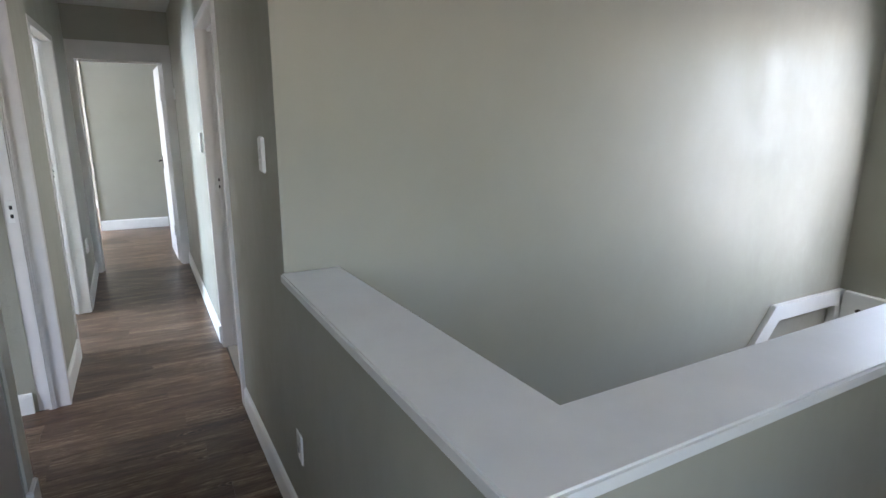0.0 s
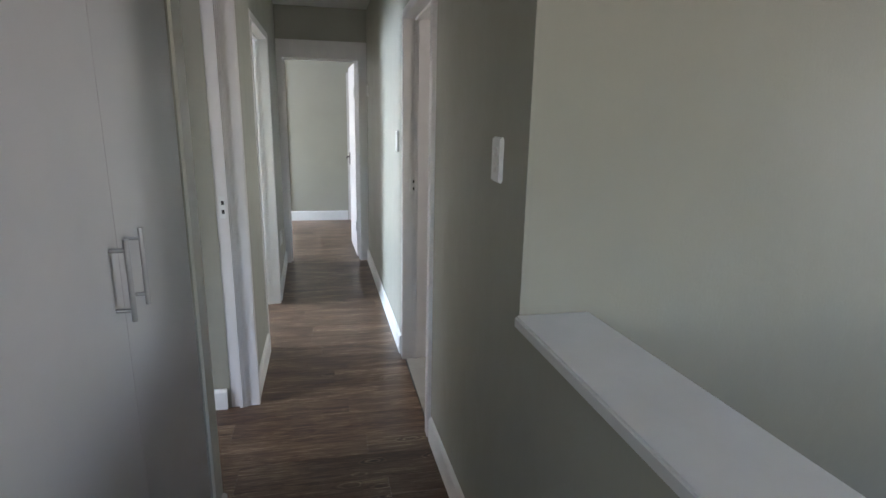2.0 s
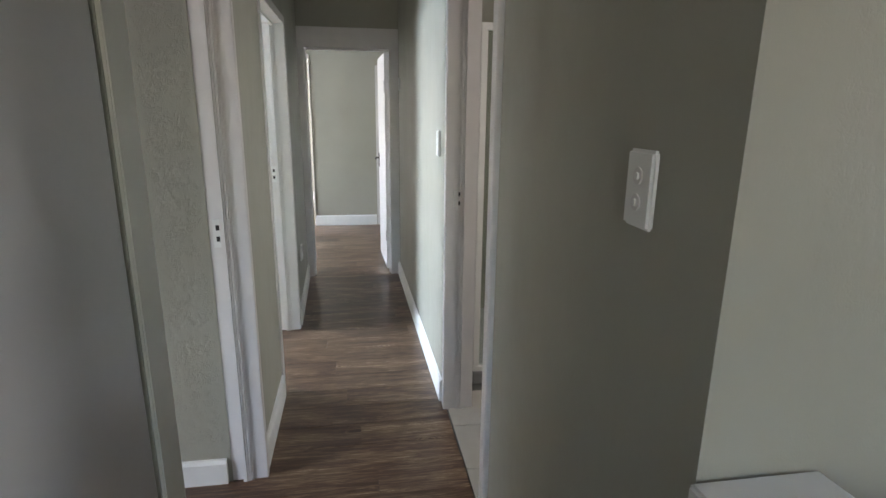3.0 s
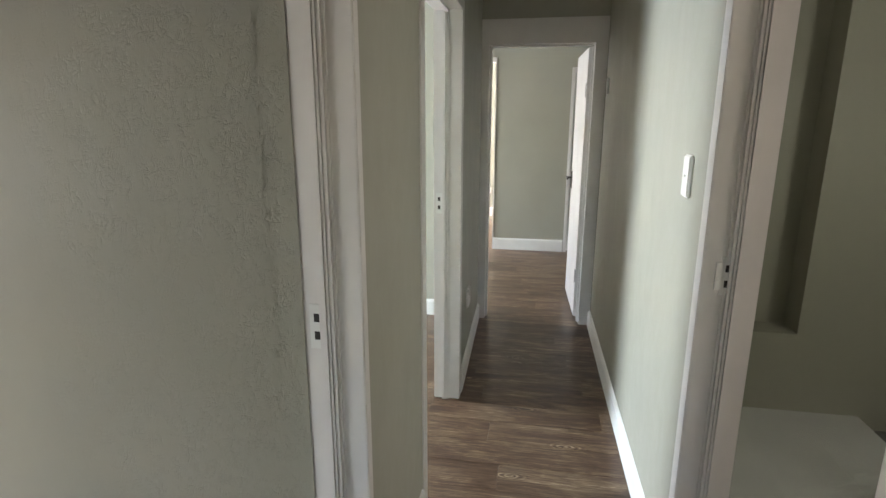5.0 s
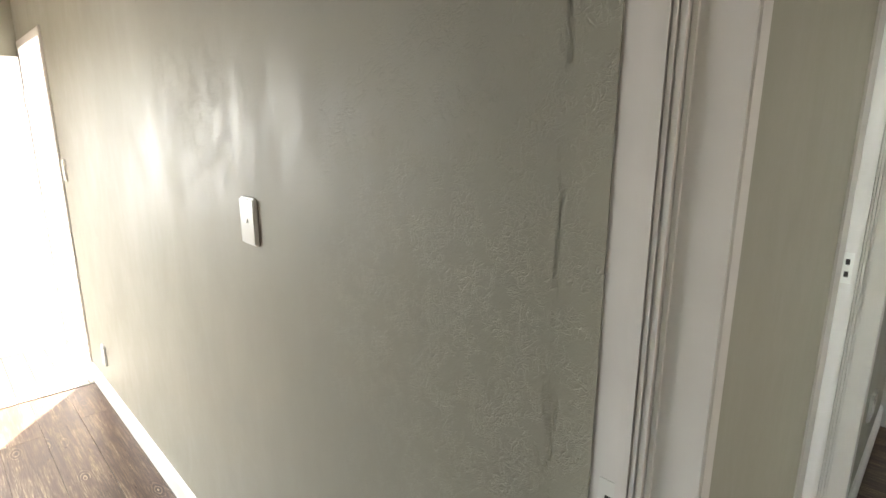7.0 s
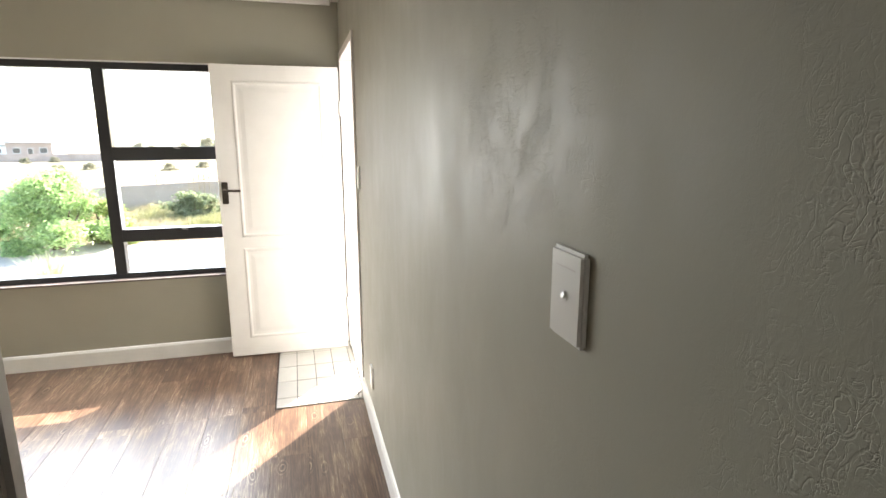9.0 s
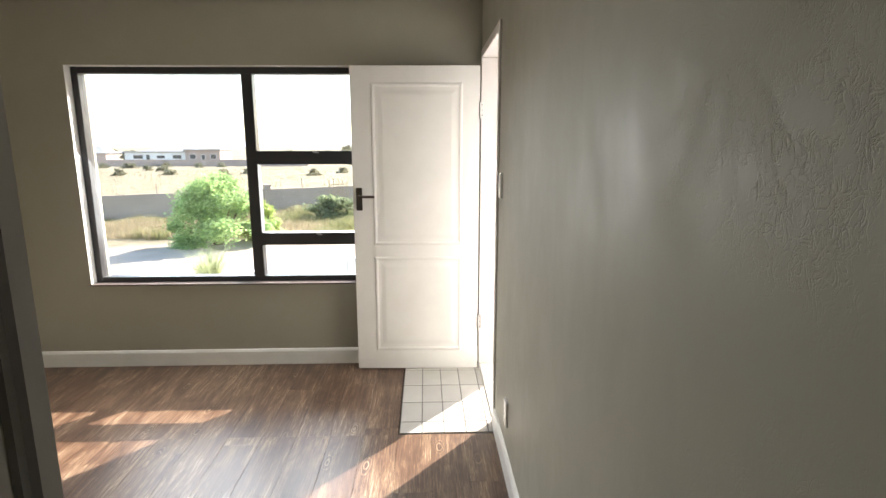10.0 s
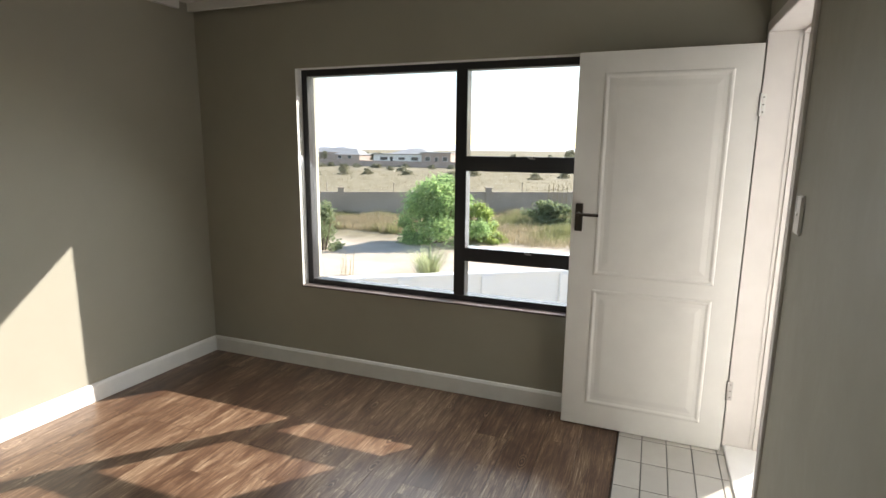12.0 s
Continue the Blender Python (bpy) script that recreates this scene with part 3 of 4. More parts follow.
cupboard(1.212, 2.286, 1.722, "light grey flush double-door built-in cupboard with steel bar handles", [(1.675, 1.197), (1.768, 1.203)])
second = cupboard(0.12, 1.196, 0.66, "light grey flush double-door built-in cupboard on the landing", [(0.62, 1.17), (0.70, 1.175)])
h = part("hinge", solid(((0.57, 1.03, 0.89), (0.578, 1.062, 1.02)), ((0.572, 1.055, 0.925), (0.582, 1.115, 0.985)), ((0.57, 1.10, 0.915), (0.578, 1.118, 0.995)), bevel=0.002), PLASTIC, second, "white metal hasp across the gap")
structure("wall_dark_joint", solid(((-1.1, 1.196, 0), (-0.56, 1.212, 2.5))), HOLE, "dark gap between two cupboards")
structure("wall_dark_joint", solid(((-1.1, 2.286, 0), (-0.555, 2.30, 2.5))), HOLE, "dark gap between cupboard and wall")
structure("wall_landing_west", solid(((-1.12, -0.3, 0), (-0.53, 0.11, H))), WALL, "sage-grey wall beside the cupboards")

# raised crack in the plaster beside the doorway
def plaster_ridge(x, z0, z1, seed, count, wide):
    """Broken raised flakes of plaster that follow one wavy upright line."""
    rnd = random.Random(seed)
    bm = bmesh.new()
    for _ in range(count):
        z = rnd.uniform(z0, z1)
        cx = x + 0.014 * noise.noise((z * 2.2, seed, 0)) + rnd.gauss(0, wide)
        h, w = rnd.uniform(0.004, 0.018), rnd.uniform(0.0010, 0.0026)
        slant = rnd.uniform(-0.35, 0.35)
        rows = []
        for k in range(5):
            u = k / 4
            ww = w * (0.25 + math.sin(math.pi * u)) * rnd.uniform(0.6, 1.2)
            px = cx + slant * h * (u - 0.5) + rnd.uniform(-1, 1) * 0.0012
            pz = z + h * (u - 0.5) * 2
            rows.append([bm.verts.new(p) for p in ((px - ww, YN + 0.001, pz), (px, YN - 0.0003 - ww * 0.16, pz), (px + ww, YN + 0.001, pz))])
        for p, q in zip(rows, rows[1:]):
            bm.faces.new((p[0], p[1], q[1], q[0]))
            bm.faces.new((p[1], p[2], q[2], q[1]))
    return part("plaster_flakes", bm, WALL_ROUGH, bpy.data.objects["wall_room_north"], "raised flakes of plaster along a wavy line", True)


plaster_ridge(-0.703, 1.0, 2.4, 1, 120, 0.004)
plaster_ridge(-0.710, 0.15, 1.3, 2, 90, 0.009)
plaster_ridge(-0.82, 0.7, 1.5, 3, 12, 0.014)

# boarded panel on the passage's south side, with its rounded post
PP = thing("wardrobe_end", (-2.02, 2.43, 0), "olive-grey painted wardrobe side with a rounded corner post", "wardrobe")
part("panel", solid(((0.075, 0.0, 0.0), (1.2, 0.016, 2.45)), bevel=0.002), GREY, PP)
post = solid(((0.0, -0.08, 0.0), (0.055, 0.022, 2.45)))
bmesh.ops.bevel(post, geom=[e for e in post.edges if abs(e.verts[0].co.z - e.verts[1].co.z) > 1], offset=0.012, segments=4, affect="EDGES")
part("corner_post", post, GREY, PP)


# ---- plates, sockets ----
def plate(name, m, w, h, label, category, kind):
    """A wall plate in local xz, facing local -y."""
    t = new(name)
    t.matrix_world = m
    tagged(t, label, category)
    bm = solid(((-w / 2, -0.011, -h / 2), (w / 2, 0.004, h / 2)), bevel=0.005, seg=4)
    part("cover", bm, PLASTIC, t, smooth=False)
    if kind == "rocker":
        part("label_slot", solid(((-w * 0.3, -0.0114, h * 0.30), (w * 0.3, -0.0108, h * 0.315))), FRAME, t)
        r = part("rocker", rod(bmesh.new(), (0, -0.0105, 0), (0, -0.0118, 0), 0.0075, 16), PLASTIC, t)
        part("button", rod(bmesh.new(), (0.001, -0.0118, 0.001), (0.001, -0.0150, 0.002), 0.0042), PLASTIC, r)
    if kind == "double":
        for dz in (-h * 0.17, h * 0.17):
            b = part("dial", rod(bmesh.new(), (0, -0.009, dz), (0, -0.013, dz), 0.014, 16), FRAME, t)
            part("button", rod(bmesh.new(), (0, -0.013, dz), (0, -0.016, dz), 0.006), PLASTIC, b)
    if kind == "socket":
        for x, z in ((-0.012, 0.018), (0.012, 0.018), (0, -0.004)):
            part("socket_hole", rod(bmesh.new(), (x, -0.0098, z), (x, -0.0112, z), 0.0042, 10), HOLE, t)
        part("rocker", solid(((-0.008, -0.014, -0.045), (0.008, -0.009, -0.025)), bevel=0.001), PLASTIC, t)
    return t


plate("light_switch", pose(-1.655, YN, 1.366), 0.086, 0.126, "white one-way light switch on the trowelled wall", "light switch", "rocker")
plate("light_switch", pose(-4.085, YN, 1.35), 0.074, 0.128, "white light switch beside the entry door frame", "light switch", "rocker")
plate("wall_socket", pose(-3.76, YN, 0.30), 0.074, 0.125, "white wall socket just above the skirting", "wall socket", "socket")
plate("dimmer_switch", pose(0.398, 1.985, 1.428, 0, 0, -91), 0.085, 0.128, "white plate with two round dials by the stairwell corner", "light switch", "double")
plate("light_switch", pose(0.355, 3.955, 1.39, 0, 0, -90), 0.074, 0.13, "white light switch beside the bathroom door frame", "light switch", "rocker")
plate("wall_socket", pose(0.414, 1.69, 0.40, 0, 0, -91), 0.08, 0.12, "white wall socket low on the half wall", "wall socket", "socket")
plate("wall_socket", pose(-0.525, 5.40, 0.46, 0, 0, 90), 0.12, 0.12, "white wall socket low on the corridor wall", "wall socket", "socket")
plate("sensor", pose(0.322, 6.08, 1.78, 0, 0, -90), 0.05, 0.11, "small white sensor high on the corridor wall", "sensor", "plain")
plate("wall_socket", pose(-0.95, 11.0, 0.42), 0.12, 0.10, "white wall socket in the far room", "wall socket", "socket")

# ---- bathroom ----
SH = thing("shower_enclosure", (0.57, 3.96, 0), "white-framed glass shower enclosure over a white tray", "shower")
part("curb", solid(((0, 0, 0), (1.0, 0.09, 0.07)), bevel=0.004), CURB, SH)
part("tray", solid(((0, 0.09, 0), (1.0, 1.04, 0.075)), bevel=0.006), TRAY, SH)
part("rail", solid(((0, 0.02, 0.07), (1.0, 0.06, 0.105)), bevel=0.003), WHITE, SH)
for x in (0.0, 0.965):
    part("post", solid(((x, 0.02, 0.105), (x + 0.035, 0.06, 1.95)), bevel=0.003), WHITE, SH)
part("rail", solid(((0, 0.02, 1.95), (1.0, 0.06, 1.985)), bevel=0.003), WHITE, SH)
part("pane", solid(((0.035, 0.036, 0.105), (0.965, 0.042, 1.95))), SHOWER_GLASS, SH, "clear shower glass").visible_shadow = False
part("plug", rod(bmesh.new(), (0.12, 0.17, 0.075), (0.12, 0.17, 0.10), 0.012), STEEL, SH)

# ---- outdoors ----
def ground_material():
    a = Mat("dry_sandy_ground", (0.35, 0.29, 0.2), 0.95).world_co()
    n = a.noise(0.06, 6, 0.6)
    sand = a.ramp(a.noise(0.5, 6, 0.65), (0.3, (0.37, 0.31, 0.24)), (0.7, (0.53, 0.46, 0.38)))
    grass = a.ramp(a.noise(0.8, 7, 0.7), (0.3, (0.11, 0.09, 0.05)), (0.55, (0.21, 0.18, 0.11)), (0.75, (0.29, 0.245, 0.155)))
    far = a.t.nodes.new("ShaderNodeSeparateXYZ")
    a.t.links.new(a.co, far.inputs[0])
    line = a.math("ADD", far.outputs[0], a.math("MULTIPLY", far.outputs[1], 0.53))
    edge = a.math("ADD", a.math("MULTIPLY", a.math("ADD", line, 33.0), 0.4), a.math("MULTIPLY", a.math("SUBTRACT", n, 0.5), 3.0))
    edge = a.math("MINIMUM", a.math("MAXIMUM", edge, 0.0), 1.0)
    a.to("Base Color", a.mix(edge, grass, sand))
    a.bump(a.noise(3, 6), 0.6, 0.08)
    return a.m


GROUND = ground_material()


def leaf_material(name, lo, hi):
    a = Mat(name, hi, 0.6)
    g = a.t.nodes.new("ShaderNodeNewGeometry")
    a.to("Base Color", a.ramp(g.outputs["Random Per Island"], (0.0, lo), (1.0, hi)))
    thin = a.t.nodes.new("ShaderNodeBsdfTranslucent")
    mix = a.t.nodes.new("ShaderNodeMixShader")
    mix.inputs[0].default_value = 0.55
    col = a.b.inputs["Base Color"].links[0].from_socket
    a.t.links.new(col, thin.inputs[0])
    a.t.links.new(a.b.outputs[0], mix.inputs[1])
    a.t.links.new(thin.outputs[0], mix.inputs[2])
    a.t.links.new(mix.outputs[0], a.t.nodes["Material Output"].inputs[0])
    return a.m


LEAF = leaf_material("green_leaves", (0.24, 0.37, 0.15), (0.48, 0.63, 0.28))
LEAF_YELLOW = leaf_material("yellow_green_leaves", (0.24, 0.33, 0.08), (0.52, 0.60, 0.22))
LEAF_GREY = leaf_material("grey_green_leaves", (0.16, 0.20, 0.10), (0.32, 0.37, 0.20))
LEAF_DARK = leaf_material("dull_far_foliage", (0.15, 0.15, 0.10), (0.27, 0.26, 0.175))
PALE_LEAF = leaf_material("pale_green_leaves", (0.26, 0.30, 0.15), (0.50, 0.54, 0.32))
STRAW = leaf_material("dry_grass_blades", (0.22, 0.18, 0.10), (0.50, 0.42, 0.28))
STRAW_GREEN = leaf_material("green_grass_blades", (0.15, 0.16, 0.07), (0.34, 0.34, 0.16))
STRAW_FIELD = leaf_material("field_grass_blades", (0.13, 0.11, 0.06), (0.32, 0.27, 0.165))
BARK = plain("bark", (0.12, 0.09, 0.06), 0.9, vary=0.3)
GREY_WALL = plain("grey_block_wall", (0.34, 0.285, 0.235), 0.9, vary=0.12, bump=0.3, scale=0.6)
WHITE_WALL = plain("white_boundary_paint", (0.75, 0.76, 0.76), 0.7, vary=0.03, scale=1.2)
HOUSE_WHITE = plain("white_house_render", (0.72, 0.71, 0.69), 0.8, scale=0.5)
HOUSE_BROWN = plain("brown_face_brick", (0.38, 0.30, 0.26), 0.85, vary=0.15, scale=0.8)
ROOF = plain("grey_roof", (0.30, 0.30, 0.30), 0.8, vary=0.1, scale=0.4)
PANE_DARK = plain("dark_far_window", (0.05, 0.055, 0.06), 0.2)
# the haze of distance is put into this pale blue-grey
HILL = plain("haze_tinted_hill", (0.55, 0.58, 0.62), 1.0, vary=0.08, scale=0.004, bump=0)

G = -3.0


def ground():
    rings = [0, 8, 20, 40, 70, 110, 170, 300, 600, 1200, 2500, 4500]
    bm = bmesh.new()
    n = 48
    prev = None
    centre = bm.verts.new((0, 0, G))
    for r in rings[1:]:
        ring = []
        for k in range(n):
            x, y = r * math.cos(2 * math.pi * k / n), r * math.sin(2 * math.pi * k / n)
            z = G + (0.25 * noise.noise((x * 0.03, y * 0.03, 0)) if 45 < r < 2000 else 0)
            ring.append(bm.verts.new((x, y, z)))
        for k in range(n):
            j = (k + 1) % n
            bm.faces.new((prev[k], ring[k], ring[j], prev[j]) if prev else (centre, ring[k], ring[j]))
        prev = ring
    return structure("ground", bm, GROUND, "pale sandy ground turning into dry grassland")


ground()


def leaf_mass(bm, rnd, centre, radius, count, size, flat=0.85, thin=0.45):
    """Many small leaves in a lumpy mass."""
    lumps = []
    for k in range(34):
        z = rnd.uniform(-0.86, 0.80)
        a, r = rnd.uniform(0, 6.283), math.sqrt(rnd.random()) * (0.98 - 0.42 * (z + 0.86))
        lumps.append((Vector(centre) + Vector((math.cos(a) * r * radius[0], math.sin(a) * r * radius[1], z * radius[2])), rnd.uniform(0.13, 0.36)))
    for _ in range(count):
        c, q = rnd.choice(lumps)
        d = Vector((rnd.gauss(0, 1), rnd.gauss(0, 1), rnd.gauss(0, 1))).normalized() * (rnd.uniform(0.55, 1.04) if rnd.random() < 0.9 else rnd.uniform(1.0, 1.45))
        p = c + Vector((d.x * radius[0] * q, d.y * radius[1] * q, d.z * radius[2] * q))
        if p.z < G + 0.03:
            p.z = G + 0.03 + rnd.random() * 0.1
        e = Euler((rnd.uniform(0, 6.3), rnd.uniform(-0.9, 0.9), rnd.uniform(0, 6.3))).to_matrix()
        s = size * rnd.uniform(0.6, 1.3)
        q4 = [bm.verts.new(p + e @ Vector(w)) for w in ((-s, 0, 0), (0, -s * thin, 0.1 * s), (s, 0, 0), (0, s * thin, 0.1 * s))]
        bm.faces.new(q4)


def bush(name, place, radius, count, size, mat, label, seed, category="bush"):
    rnd = random.Random(seed)
    t = thing(name, (place[0], place[1], G), label, category)
    bm = bmesh.new()
    for k in range(7):
        a = k * 0.9
        p0, p1 = Vector((0.12 * math.cos(a), 0.12 * math.sin(a), 0)), Vector((radius[0] * 0.5 * math.cos(a), radius[1] * 0.5 * math.sin(a), radius[2] * 1.2))
        q = (p1 - p0).to_track_quat("Z", "Y").to_matrix().to_4x4()
        bmesh.ops.create_cone(bm, segments=6, radius1=0.05 * radius[2], radius2=0.012, depth=(p1 - p0).length, matrix=Matrix.Translation((p0 + p1) / 2) @ q)
    part("stems", bm, BARK, t)
    bm = bmesh.new()
    leaf_mass(bm, rnd, (place[0], place[1], G + radius[2] * 0.86), radius, count, size)
    bmesh.ops.translate(bm, verts=bm.verts[:], vec=(-place[0], -place[1], -G))
    part("crown", bm, mat, t)
    return t


bush("big_bush", (-26.5, -6.8), (2.1, 2.55, 1.80), 26000, 0.085, LEAF, "large ragged bright green bush on pale sand", 3)
bush("yellow_green_bush", (-27.4, -5.0), (1.0, 1.15, 1.1), 7000, 0.08, LEAF_YELLOW, "smaller yellow-green bush beside the large one", 4)
bush("wall_bush", (-34.0, -2.6), (1.0, 2.4, 0.85), 4200, 0.12, LEAF_GREY, "low dark green bush before the block wall", 5)
bush("left_bush", (-22.4, -10.9), (1.0, 0.9, 1.15), 3000, 0.09, LEAF_GREY, "grey-green bush at the edge of the sand", 6)


def blades(name, spots, height, mat, label, seed, per=1, spread=0.14, lean_most=0.4, parent=None):
    rnd = random.Random(seed)
    verts, faces = [], []
    for x, y, s in spots:
        for _ in range(per):
            bx, by = x + rnd.gauss(0, spread), y + rnd.gauss(0, spread)
            h = height * s * rnd.uniform(0.5, 1.15)
            a = rnd.uniform(0, 6.3)
            lean = h * rnd.uniform(0.05, lean_most)
            w = 0.008 + 0.006 * h
            dx, dy = math.cos(a) * w, math.sin(a) * w
            lx, ly = math.cos(a + 1.3) * lean, math.sin(a + 1.3) * lean
            k = len(verts)
            verts += [(bx - dx, by - dy, G), (bx + dx, by + dy, G), (bx + lx * 0.4 + dx * 0.6, by + ly * 0.4 + dy * 0.6, G + h * 0.6), (bx + lx * 0.4 - dx * 0.6, by + ly * 0.4 - dy * 0.6, G + h * 0.6), (bx + lx, by + ly, G + h)]
            faces += [(k, k + 1, k + 2, k + 3), (k + 3, k + 2, k + 4)]
    me = bpy.data.meshes.new(name)
    me.from_pydata(verts, [], faces)
    me.materials.append(mat)
    ob = new(name, me)
    if parent:
        ob.parent = parent
        ob.location = (-parent.location.x, -parent.location.y, -parent.location.z)
        return ob
    return tagged(ob, label, "grass", "", "stuff")


WALL_A, WALL_B = Vector((-32.6, -16.2)), Vector((-37.1, -7.6))
WALL_D = (WALL_B - WALL_A).normalized()
WALL_N = Vector((WALL_D.y, -WALL_D.x))  # towards the house
rnd = random.Random(11)
spots, green = [], []
for _ in range(13000):
    y = rnd.uniform(-24, 18)
    back = WALL_A.x + 0.3 - (y - WALL_A.y) * 0.523
    front = -28.1 + (y + 12.1) * 0.103 + 0.5 * noise.noise((y * 0.6, 0, 0))
    x = rnd.uniform(back, front)
    tuft = 0.75 + 0.55 * noise.noise((x * 0.5, y * 0.5, 1))
    if math.hypot(x + 26.5, y + 7.0) > 1.6:
        (green if noise.noise((x * 0.35, y * 0.35, 5)) + rnd.uniform(-0.3, 0.3) > 0.05 else spots).append((x, y, tuft))
blades("dry_grass", spots, 0.72, STRAW, "tall dry grass before the block wall", 12, 9, 0.16, 0.7)
blades("green_grass", green, 0.72, STRAW_GREEN, "greener tall grass before the block wall", 13, 9, 0.16, 0.7)
rnd = random.Random(15)
field = []
for _ in range(8000):
    u, v = rnd.uniform(-60, 90), rnd.uniform(1, 75)
    p = WALL_A + WALL_D * u - WALL_N * v
    field.append((p.x, p.y, rnd.uniform(0.5, 1.1)))
blades("field_grass", field, 0.5, STRAW_FIELD, "dry pale grass of the open field", 16, 5, 0.25, 0.8)
shrub = thing("spiky_shrub", (-18.6, -4.15, G), "small grey-green spiky shrub on pale sand", "shrub")
blades("blades", [(-18.6 + 0.10 * math.cos(k), -4.15 + 0.12 * math.sin(k * 1.7), 1.0) for k in range(22)], 1.25, PALE_LEAF, "", 18, 24, 0.06, 1.05, shrub)
weeds = [(-18.6 + 0.3 * math.sin(k * 3.1), -7.35 + 0.2 * math.cos(k * 2.3), 1.0) for k in range(5)]
blades("tall_weeds", weeds, 1.0, STRAW, "thin tall weeds standing on the sand", 17, 3, 0.07, 0.3)

# far scrub in the field, and trees on the skyline
for k in range(70):
    r = random.Random(40 + k)
    p = WALL_A + WALL_D * r.uniform(-60, 75) - WALL_N * (r.uniform(45, 98) if k < 30 else r.uniform(84, 104))
    bm = bmesh.new()
    leaf_mass(bm, r, (0, 0, G + 0.45), (1.3, 1.3, 0.6), 320, 0.2)
    t = thing("field_shrub", (p.x, p.y, 0), "dark round shrub in the dry field", "shrub", "shrubs in the field")
    part("crown", bm, LEAF_DARK, t)


def block_wall(name, a, d, length, height, spacing, mat, label, thick=0.2, post=0.38, post_up=0.22, cap=True, panels=False):
    n = Vector((d.y, -d.x))
    t = thing(name, (a.x, a.y, G), label, "boundary wall", "", "", math.degrees(math.atan2(d.y, d.x)))
    part("wall", solid(((0, -thick / 2, 0), (length, thick / 2, height))), mat, t)
    for k in range(int(length / spacing) + 1):
        x = k * spacing
        p = part("pillar", solid(((x - post / 2, -post / 2, 0), (x + post / 2, post / 2, height + post_up)), bevel=0.01), mat, t)
        if cap:
            part("cap", solid(((x - post * 0.62, -post * 0.62, height + post_up), (x + post * 0.62, post * 0.62, height + post_up + 0.09)), bevel=0.01), mat, p)
    if panels:
        part("coping", solid(((0, -thick * 0.75, height), (length, thick * 0.75, height + 0.07)), bevel=0.01), mat, t)
    return t


block_wall("grey_boundary_wall", WALL_A - WALL_D * 29.46, WALL_D, 90, 1.72, 4.91 * 2, GREY_WALL, "grey block boundary wall with capped pillars")
block_wall("white_boundary_wall", Vector((-9.6, -7.2)), Vector((-2.95, 4.55)).normalized(), 17, 1.66, 1.95, WHITE_WALL, "white painted boundary wall with pillars and recessed panels", 0.16, 0.30, 0.0, False, True)
block_wall("brown_boundary_wall", Vector((-128, -118)), Vector((0.05, 1)).normalized(), 95, 1.45, 12, HOUSE_BROWN, "low brown boundary wall before the far houses", 0.3, 0.4, 0.1, False)
# thin fence posts in the field
for k in range(9):
    p = WALL_A + WALL_D * (-12 + 5.2 * k) - WALL_N * 7.0
    t = thing("fence_post", (p.x, p.y, G), "thin grey fence post in the field", "fence post", "fence posts")
    part("post", rod(bmesh.new(), (0, 0, 0), (0, 0, 1.9), 0.04, 8), GREY_WALL, t)
# small steel gate by the block wall
gp = WALL_A + WALL_D * 13.9 + WALL_N * 0.4
t = thing("metal_gate", (gp.x, gp.y, G), "pale metal gate rack before the block wall", "gate", "", "", math.degrees(math.atan2(WALL_D.y, WALL_D.x)))
for k in range(5):
    part("bar", rod(bmesh.new(), (k * 0.32, 0, 0.2), (k * 0.32, 0, 2.2 + 0.12 * math.sin(k)), 0.022, 8), STRAW, t)
for z in (0.7, 1.9):
    part("rail", rod(bmesh.new(), (0, 0, z), (1.3, 0, z), 0.022, 8), STRAW, t)


def house(name, x, y0, y1, height, depth, mat, label, windows, roof="flat", base=G, mat_roof=ROOF):
    t = thing(name, (x, y0, base), label, "house")
    w = y1 - y0
    part("wall", solid(((-depth, 0, 0), (0, w, height))), mat, t)
    if roof == "flat":
        part("roof", solid(((-depth - 0.3, -0.3, height), (0.5, w + 0.3, height + 0.28))), mat_roof, t)
    else:
        bm = bmesh.new()
        h = 2.1
        lo = [bm.verts.new(p) for p in ((-depth - 0.4, -0.4, height), (0.4, -0.4, height), (0.4, w + 0.4, height), (-depth - 0.4, w + 0.4, height))]
        hi = [bm.verts.new(p) for p in ((-depth / 2, w * 0.38, height + h), (-depth / 2, w * 0.62, height + h))]
        for q in ((lo[0], lo[1], hi[0]), (lo[1], lo[2], hi[1], hi[0]), (lo[2], lo[3], hi[1]), (lo[3], lo[0], hi[0], hi[1]), tuple(lo[::-1])):
            bm.faces.new(q)
        part("roof", bm, mat_roof, t)
    for wy, wz, ww, wh in windows:
        p = part("window", solid(((0.0, wy, wz), (0.06, wy + ww, wz + wh))), HOUSE_WHITE, t)
        part("pane", solid(((0.06, wy + 0.08, wz + 0.08), (0.09, wy + ww - 0.08, wz + wh - 0.08))), PANE_DARK, p)
    return t


house("white_house", -150, -77.4, -61.2, 2.75, 9, HOUSE_WHITE, "long white flat-roofed house beyond the field", [(2.2, 1.0, 2.6, 1.1), (5.6, 0.1, 1.0, 2.1), (8.4, 1.1, 2.2, 0.9), (12.6, 1.0, 2.4, 1.1)])
house("brown_house", -148, -60.6, -51.5, 3.3, 9, HOUSE_BROWN, "brown brick house under construction beyond the field", [(1.2, 1.0, 1.6, 1.3), (4.2, 0.1, 1.1, 2.1), (6.6, 1.0, 1.6, 1.3)])
house("hipped_house", -172, -84.0, -67.0, 2.6, 12, HOUSE_WHITE, "pale house with a grey hipped roof behind the white one", [(2.0, 1.0, 1.5, 1.1)], "hip")
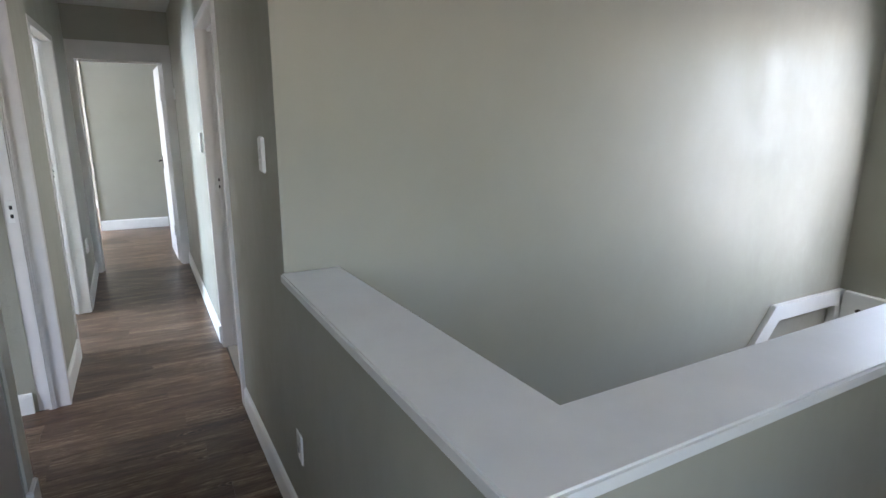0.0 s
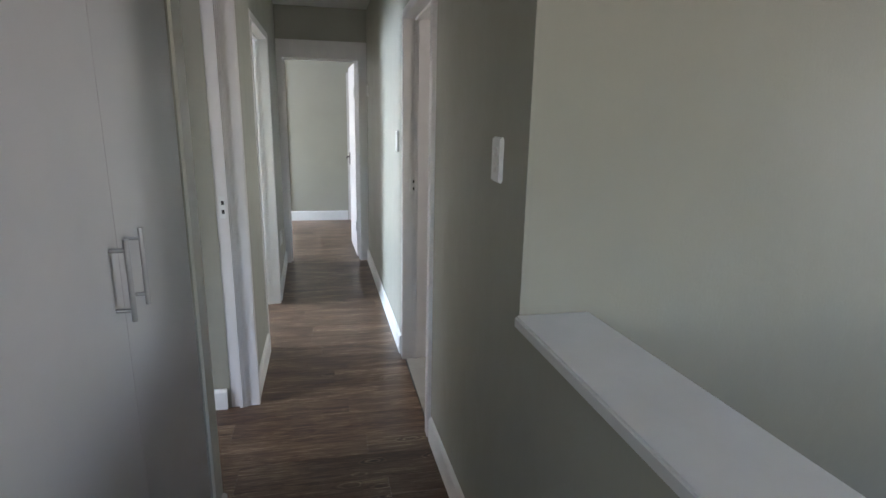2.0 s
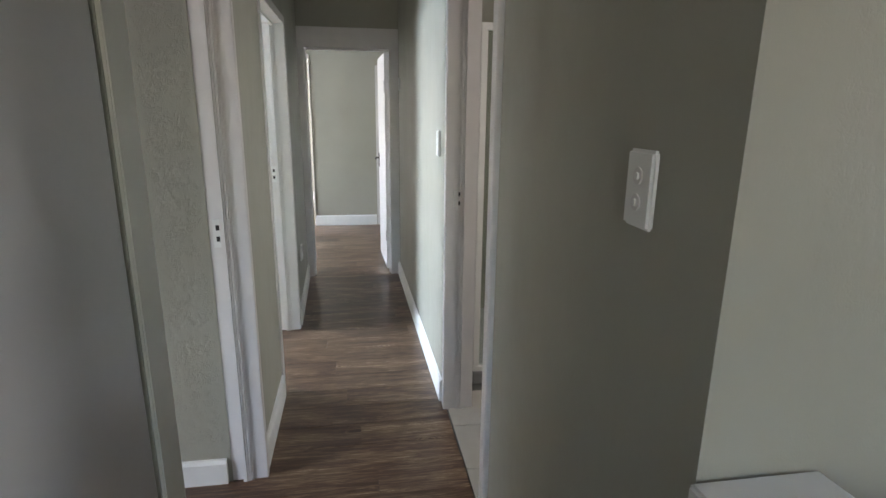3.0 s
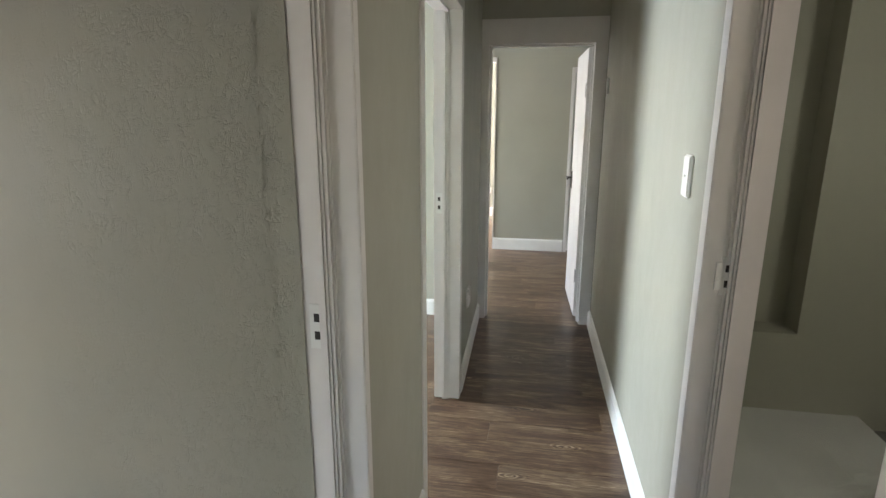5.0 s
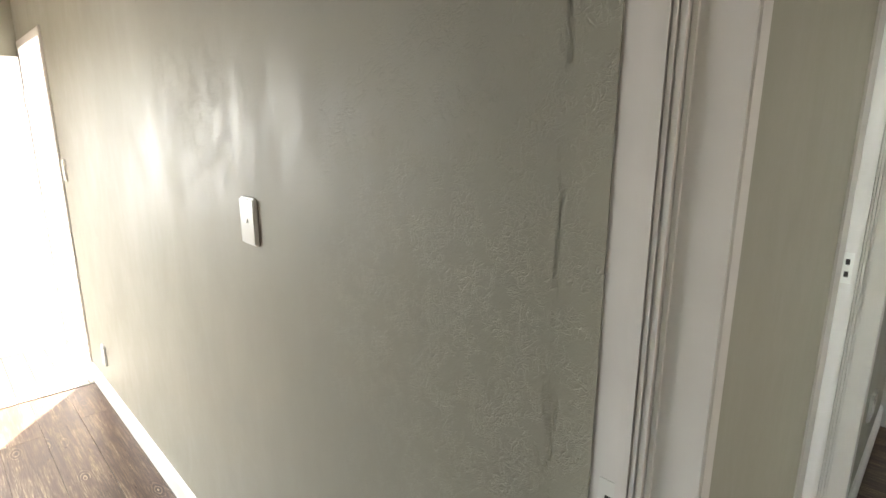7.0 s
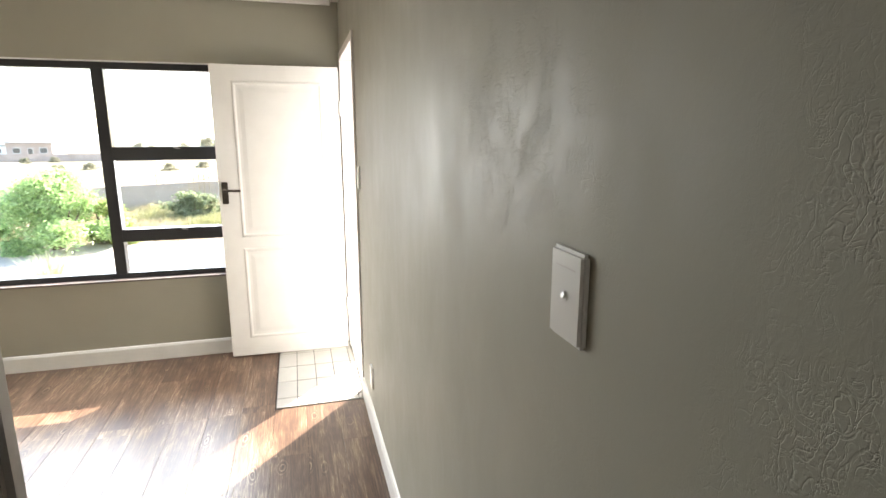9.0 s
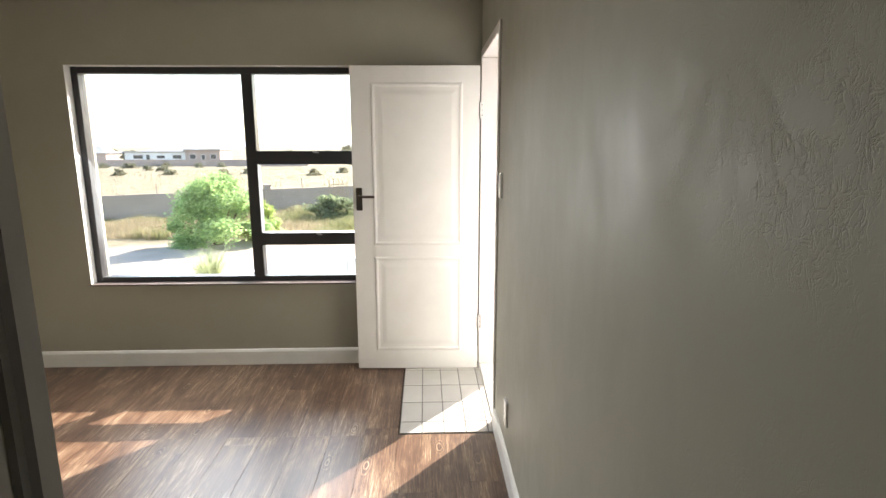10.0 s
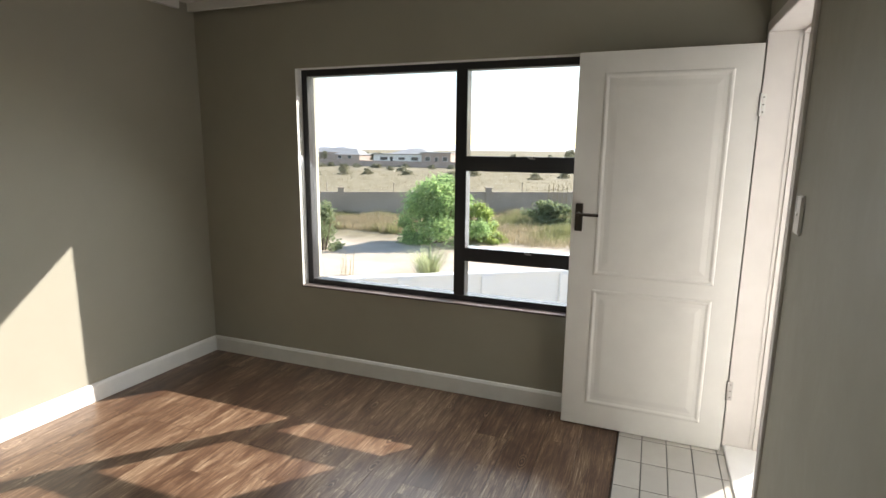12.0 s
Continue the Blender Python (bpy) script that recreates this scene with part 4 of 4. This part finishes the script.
house("far_house", -165, -101.0, -91.0, 2.3, 9, HOUSE_BROWN, "small far brown house with a hipped roof", [(1.5, 1.0, 1.5, 1.1), (5.5, 1.0, 1.5, 1.1)], "hip")
house("far_brown_house", -190, -124.0, -108.0, 2.8, 9, HOUSE_BROWN, "far brown house with a hipped roof", [(2.0, 1.0, 1.8, 1.1), (8.0, 1.0, 1.8, 1.1)], "hip")
house("far_pale_house", -240, -168.0, -146.0, 2.8, 10, HOUSE_WHITE, "far pale house on the skyline", [(4.0, 1.0, 2.0, 1.1), (12.0, 1.0, 2.0, 1.1)], "hip")
for k in range(22):
    r = random.Random(90 + k)
    x = -r.uniform(150, 175)
    y = r.uniform(-135, -12) if k > 6 else r.uniform(-20, -10)
    h = r.uniform(2.0, 3.4) if k > 6 else r.uniform(3.4, 5.0)
    t = thing("far_tree", (x, y, G), "dark tree on the hazy skyline", "tree", "trees on the skyline")
    bm = bmesh.new()
    bmesh.ops.create_cone(bm, segments=7, radius1=0.2, radius2=0.08, depth=h * 0.6, matrix=Matrix.Translation((0, 0, h * 0.3)))
    part("trunk", bm, BARK, t)
    bm = bmesh.new()
    leaf_mass(bm, r, (0, 0, h * 0.62), (h * 0.55, h * 0.6, h * 0.42), 420, 0.30)
    part("crown", bm, LEAF_DARK, t)


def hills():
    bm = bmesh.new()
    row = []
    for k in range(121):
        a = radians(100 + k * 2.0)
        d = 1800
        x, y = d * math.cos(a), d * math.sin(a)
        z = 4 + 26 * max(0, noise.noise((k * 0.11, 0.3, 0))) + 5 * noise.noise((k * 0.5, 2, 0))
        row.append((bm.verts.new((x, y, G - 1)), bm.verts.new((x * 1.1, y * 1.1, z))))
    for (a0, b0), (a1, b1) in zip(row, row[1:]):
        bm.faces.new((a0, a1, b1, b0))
    return tagged(part("far_hills", bm, HILL), "low hills on the skyline, blue-grey haze put into their colour", "", "", "structure")


hills()
# outer landing beyond the entry door
structure("entry_step", solid(((-6.2, YN + 0.20, -0.30), (-3.6, 5.0, -0.02))), SCREED, "rough grey cement landing outside the entry door")
structure("threshold", solid(((-5.025, YN - 0.005, -0.05), (-4.225, YN + 0.20, 0.018)), bevel=0.004), TRIM, "white painted threshold")


# ---- floor pieces, last ----
PW, PL, GAP = 0.182, 1.22, 0.0015
plank_cache = {}
floor_ob = bpy.data.objects["floor"]


def plank_mesh(w, d):
    key = (round(w, 3), round(d, 3))
    if key not in plank_cache:
        a, b = key[0] / 2, key[1] / 2
        me = bpy.data.meshes.new("plank")
        v = [(x, y, z) for z in (-0.005, 0) for x, y in ((-a, -b), (a, -b), (a, b), (-a, b))]
        f = [(0, 1, 5, 4), (1, 2, 6, 5), (2, 3, 7, 6), (3, 0, 4, 7), (4, 5, 6, 7)]
        me.from_pydata(v, [], f)
        me.materials.append(PLANK)
        plank_cache[key] = me
    return plank_cache[key]


def planks(x0, x1, y0, y1):
    row = math.floor(y0 / PW)
    while row * PW < y1:
        ya, yb = max(y0, row * PW), min(y1, (row + 1) * PW)
        off = (row * 0.47 * PL) % PL
        k = math.floor((x0 - off) / PL)
        while off + k * PL < x1:
            xa, xb = max(x0, off + k * PL), min(x1, off + (k + 1) * PL)
            if xb - xa > 0.02 and yb - ya > 0.01:
                ob = new("plank", plank_mesh(xb - xa - 0.0006, yb - ya - GAP))
                ob.parent = floor_ob
                ob.location = ((xa + xb) / 2, (ya + yb) / 2, 0)
            k += 1
        row += 1


planks(XW, -4.10, -0.38, 2.735)
planks(-4.10, -2.02, -0.38, YN)
planks(-2.02, 0.40, 2.43, YN + 0.03)
planks(-0.53, 0.41, -1.3, 2.43)
planks(0.41, 4.2, -1.3, 0.45)
planks(-0.65, 0.37, YN + 0.03, 6.26)
planks(-4.1, -0.65, 3.39, 6.26)
planks(-4.3, 1.3, 6.26, 8.66)
planks(-4.3, -0.6, 8.66, 11.0)

tile_cache = {}


def tiles(parent, xs, ys, z, gap):
    for xa, xb in zip(xs, xs[1:]):
        for ya, yb in zip(ys, ys[1:]):
            key = (round(xb - xa, 3), round(yb - ya, 3))
            if key not in tile_cache:
                bm = solid(((-key[0] / 2 + gap, -key[1] / 2 + gap, 0), (key[0] / 2 - gap, key[1] / 2 - gap, 0.006)), bevel=0.0012, seg=1)
                tile_cache[key] = mesh_of(bm, "tile", TILE)
            ob = new("tile", tile_cache[key])
            ob.parent = parent
            ob.location = ((xa + xb) / 2, (ya + yb) / 2, z)


bed = structure("tile_bed", solid(((XW + 0.016, 2.737, -0.008), (-4.102, YN, 0.0005))), GROUT, "cream tiled patch inside the entry door")
tiles(bed, [-5.09, -4.93, -4.695, -4.46, -4.225, -4.105], [2.74, 2.862, 2.984, 3.106, 3.228, 3.268], 0.0, 0.0022)
bath_floor = bpy.data.objects["floor_bath"]
tiles(bath_floor, [0.376] + [0.64 + 0.34 * k for k in range(5)], [2.52 + 0.34 * k for k in range(5)], 0.0, 0.0022)
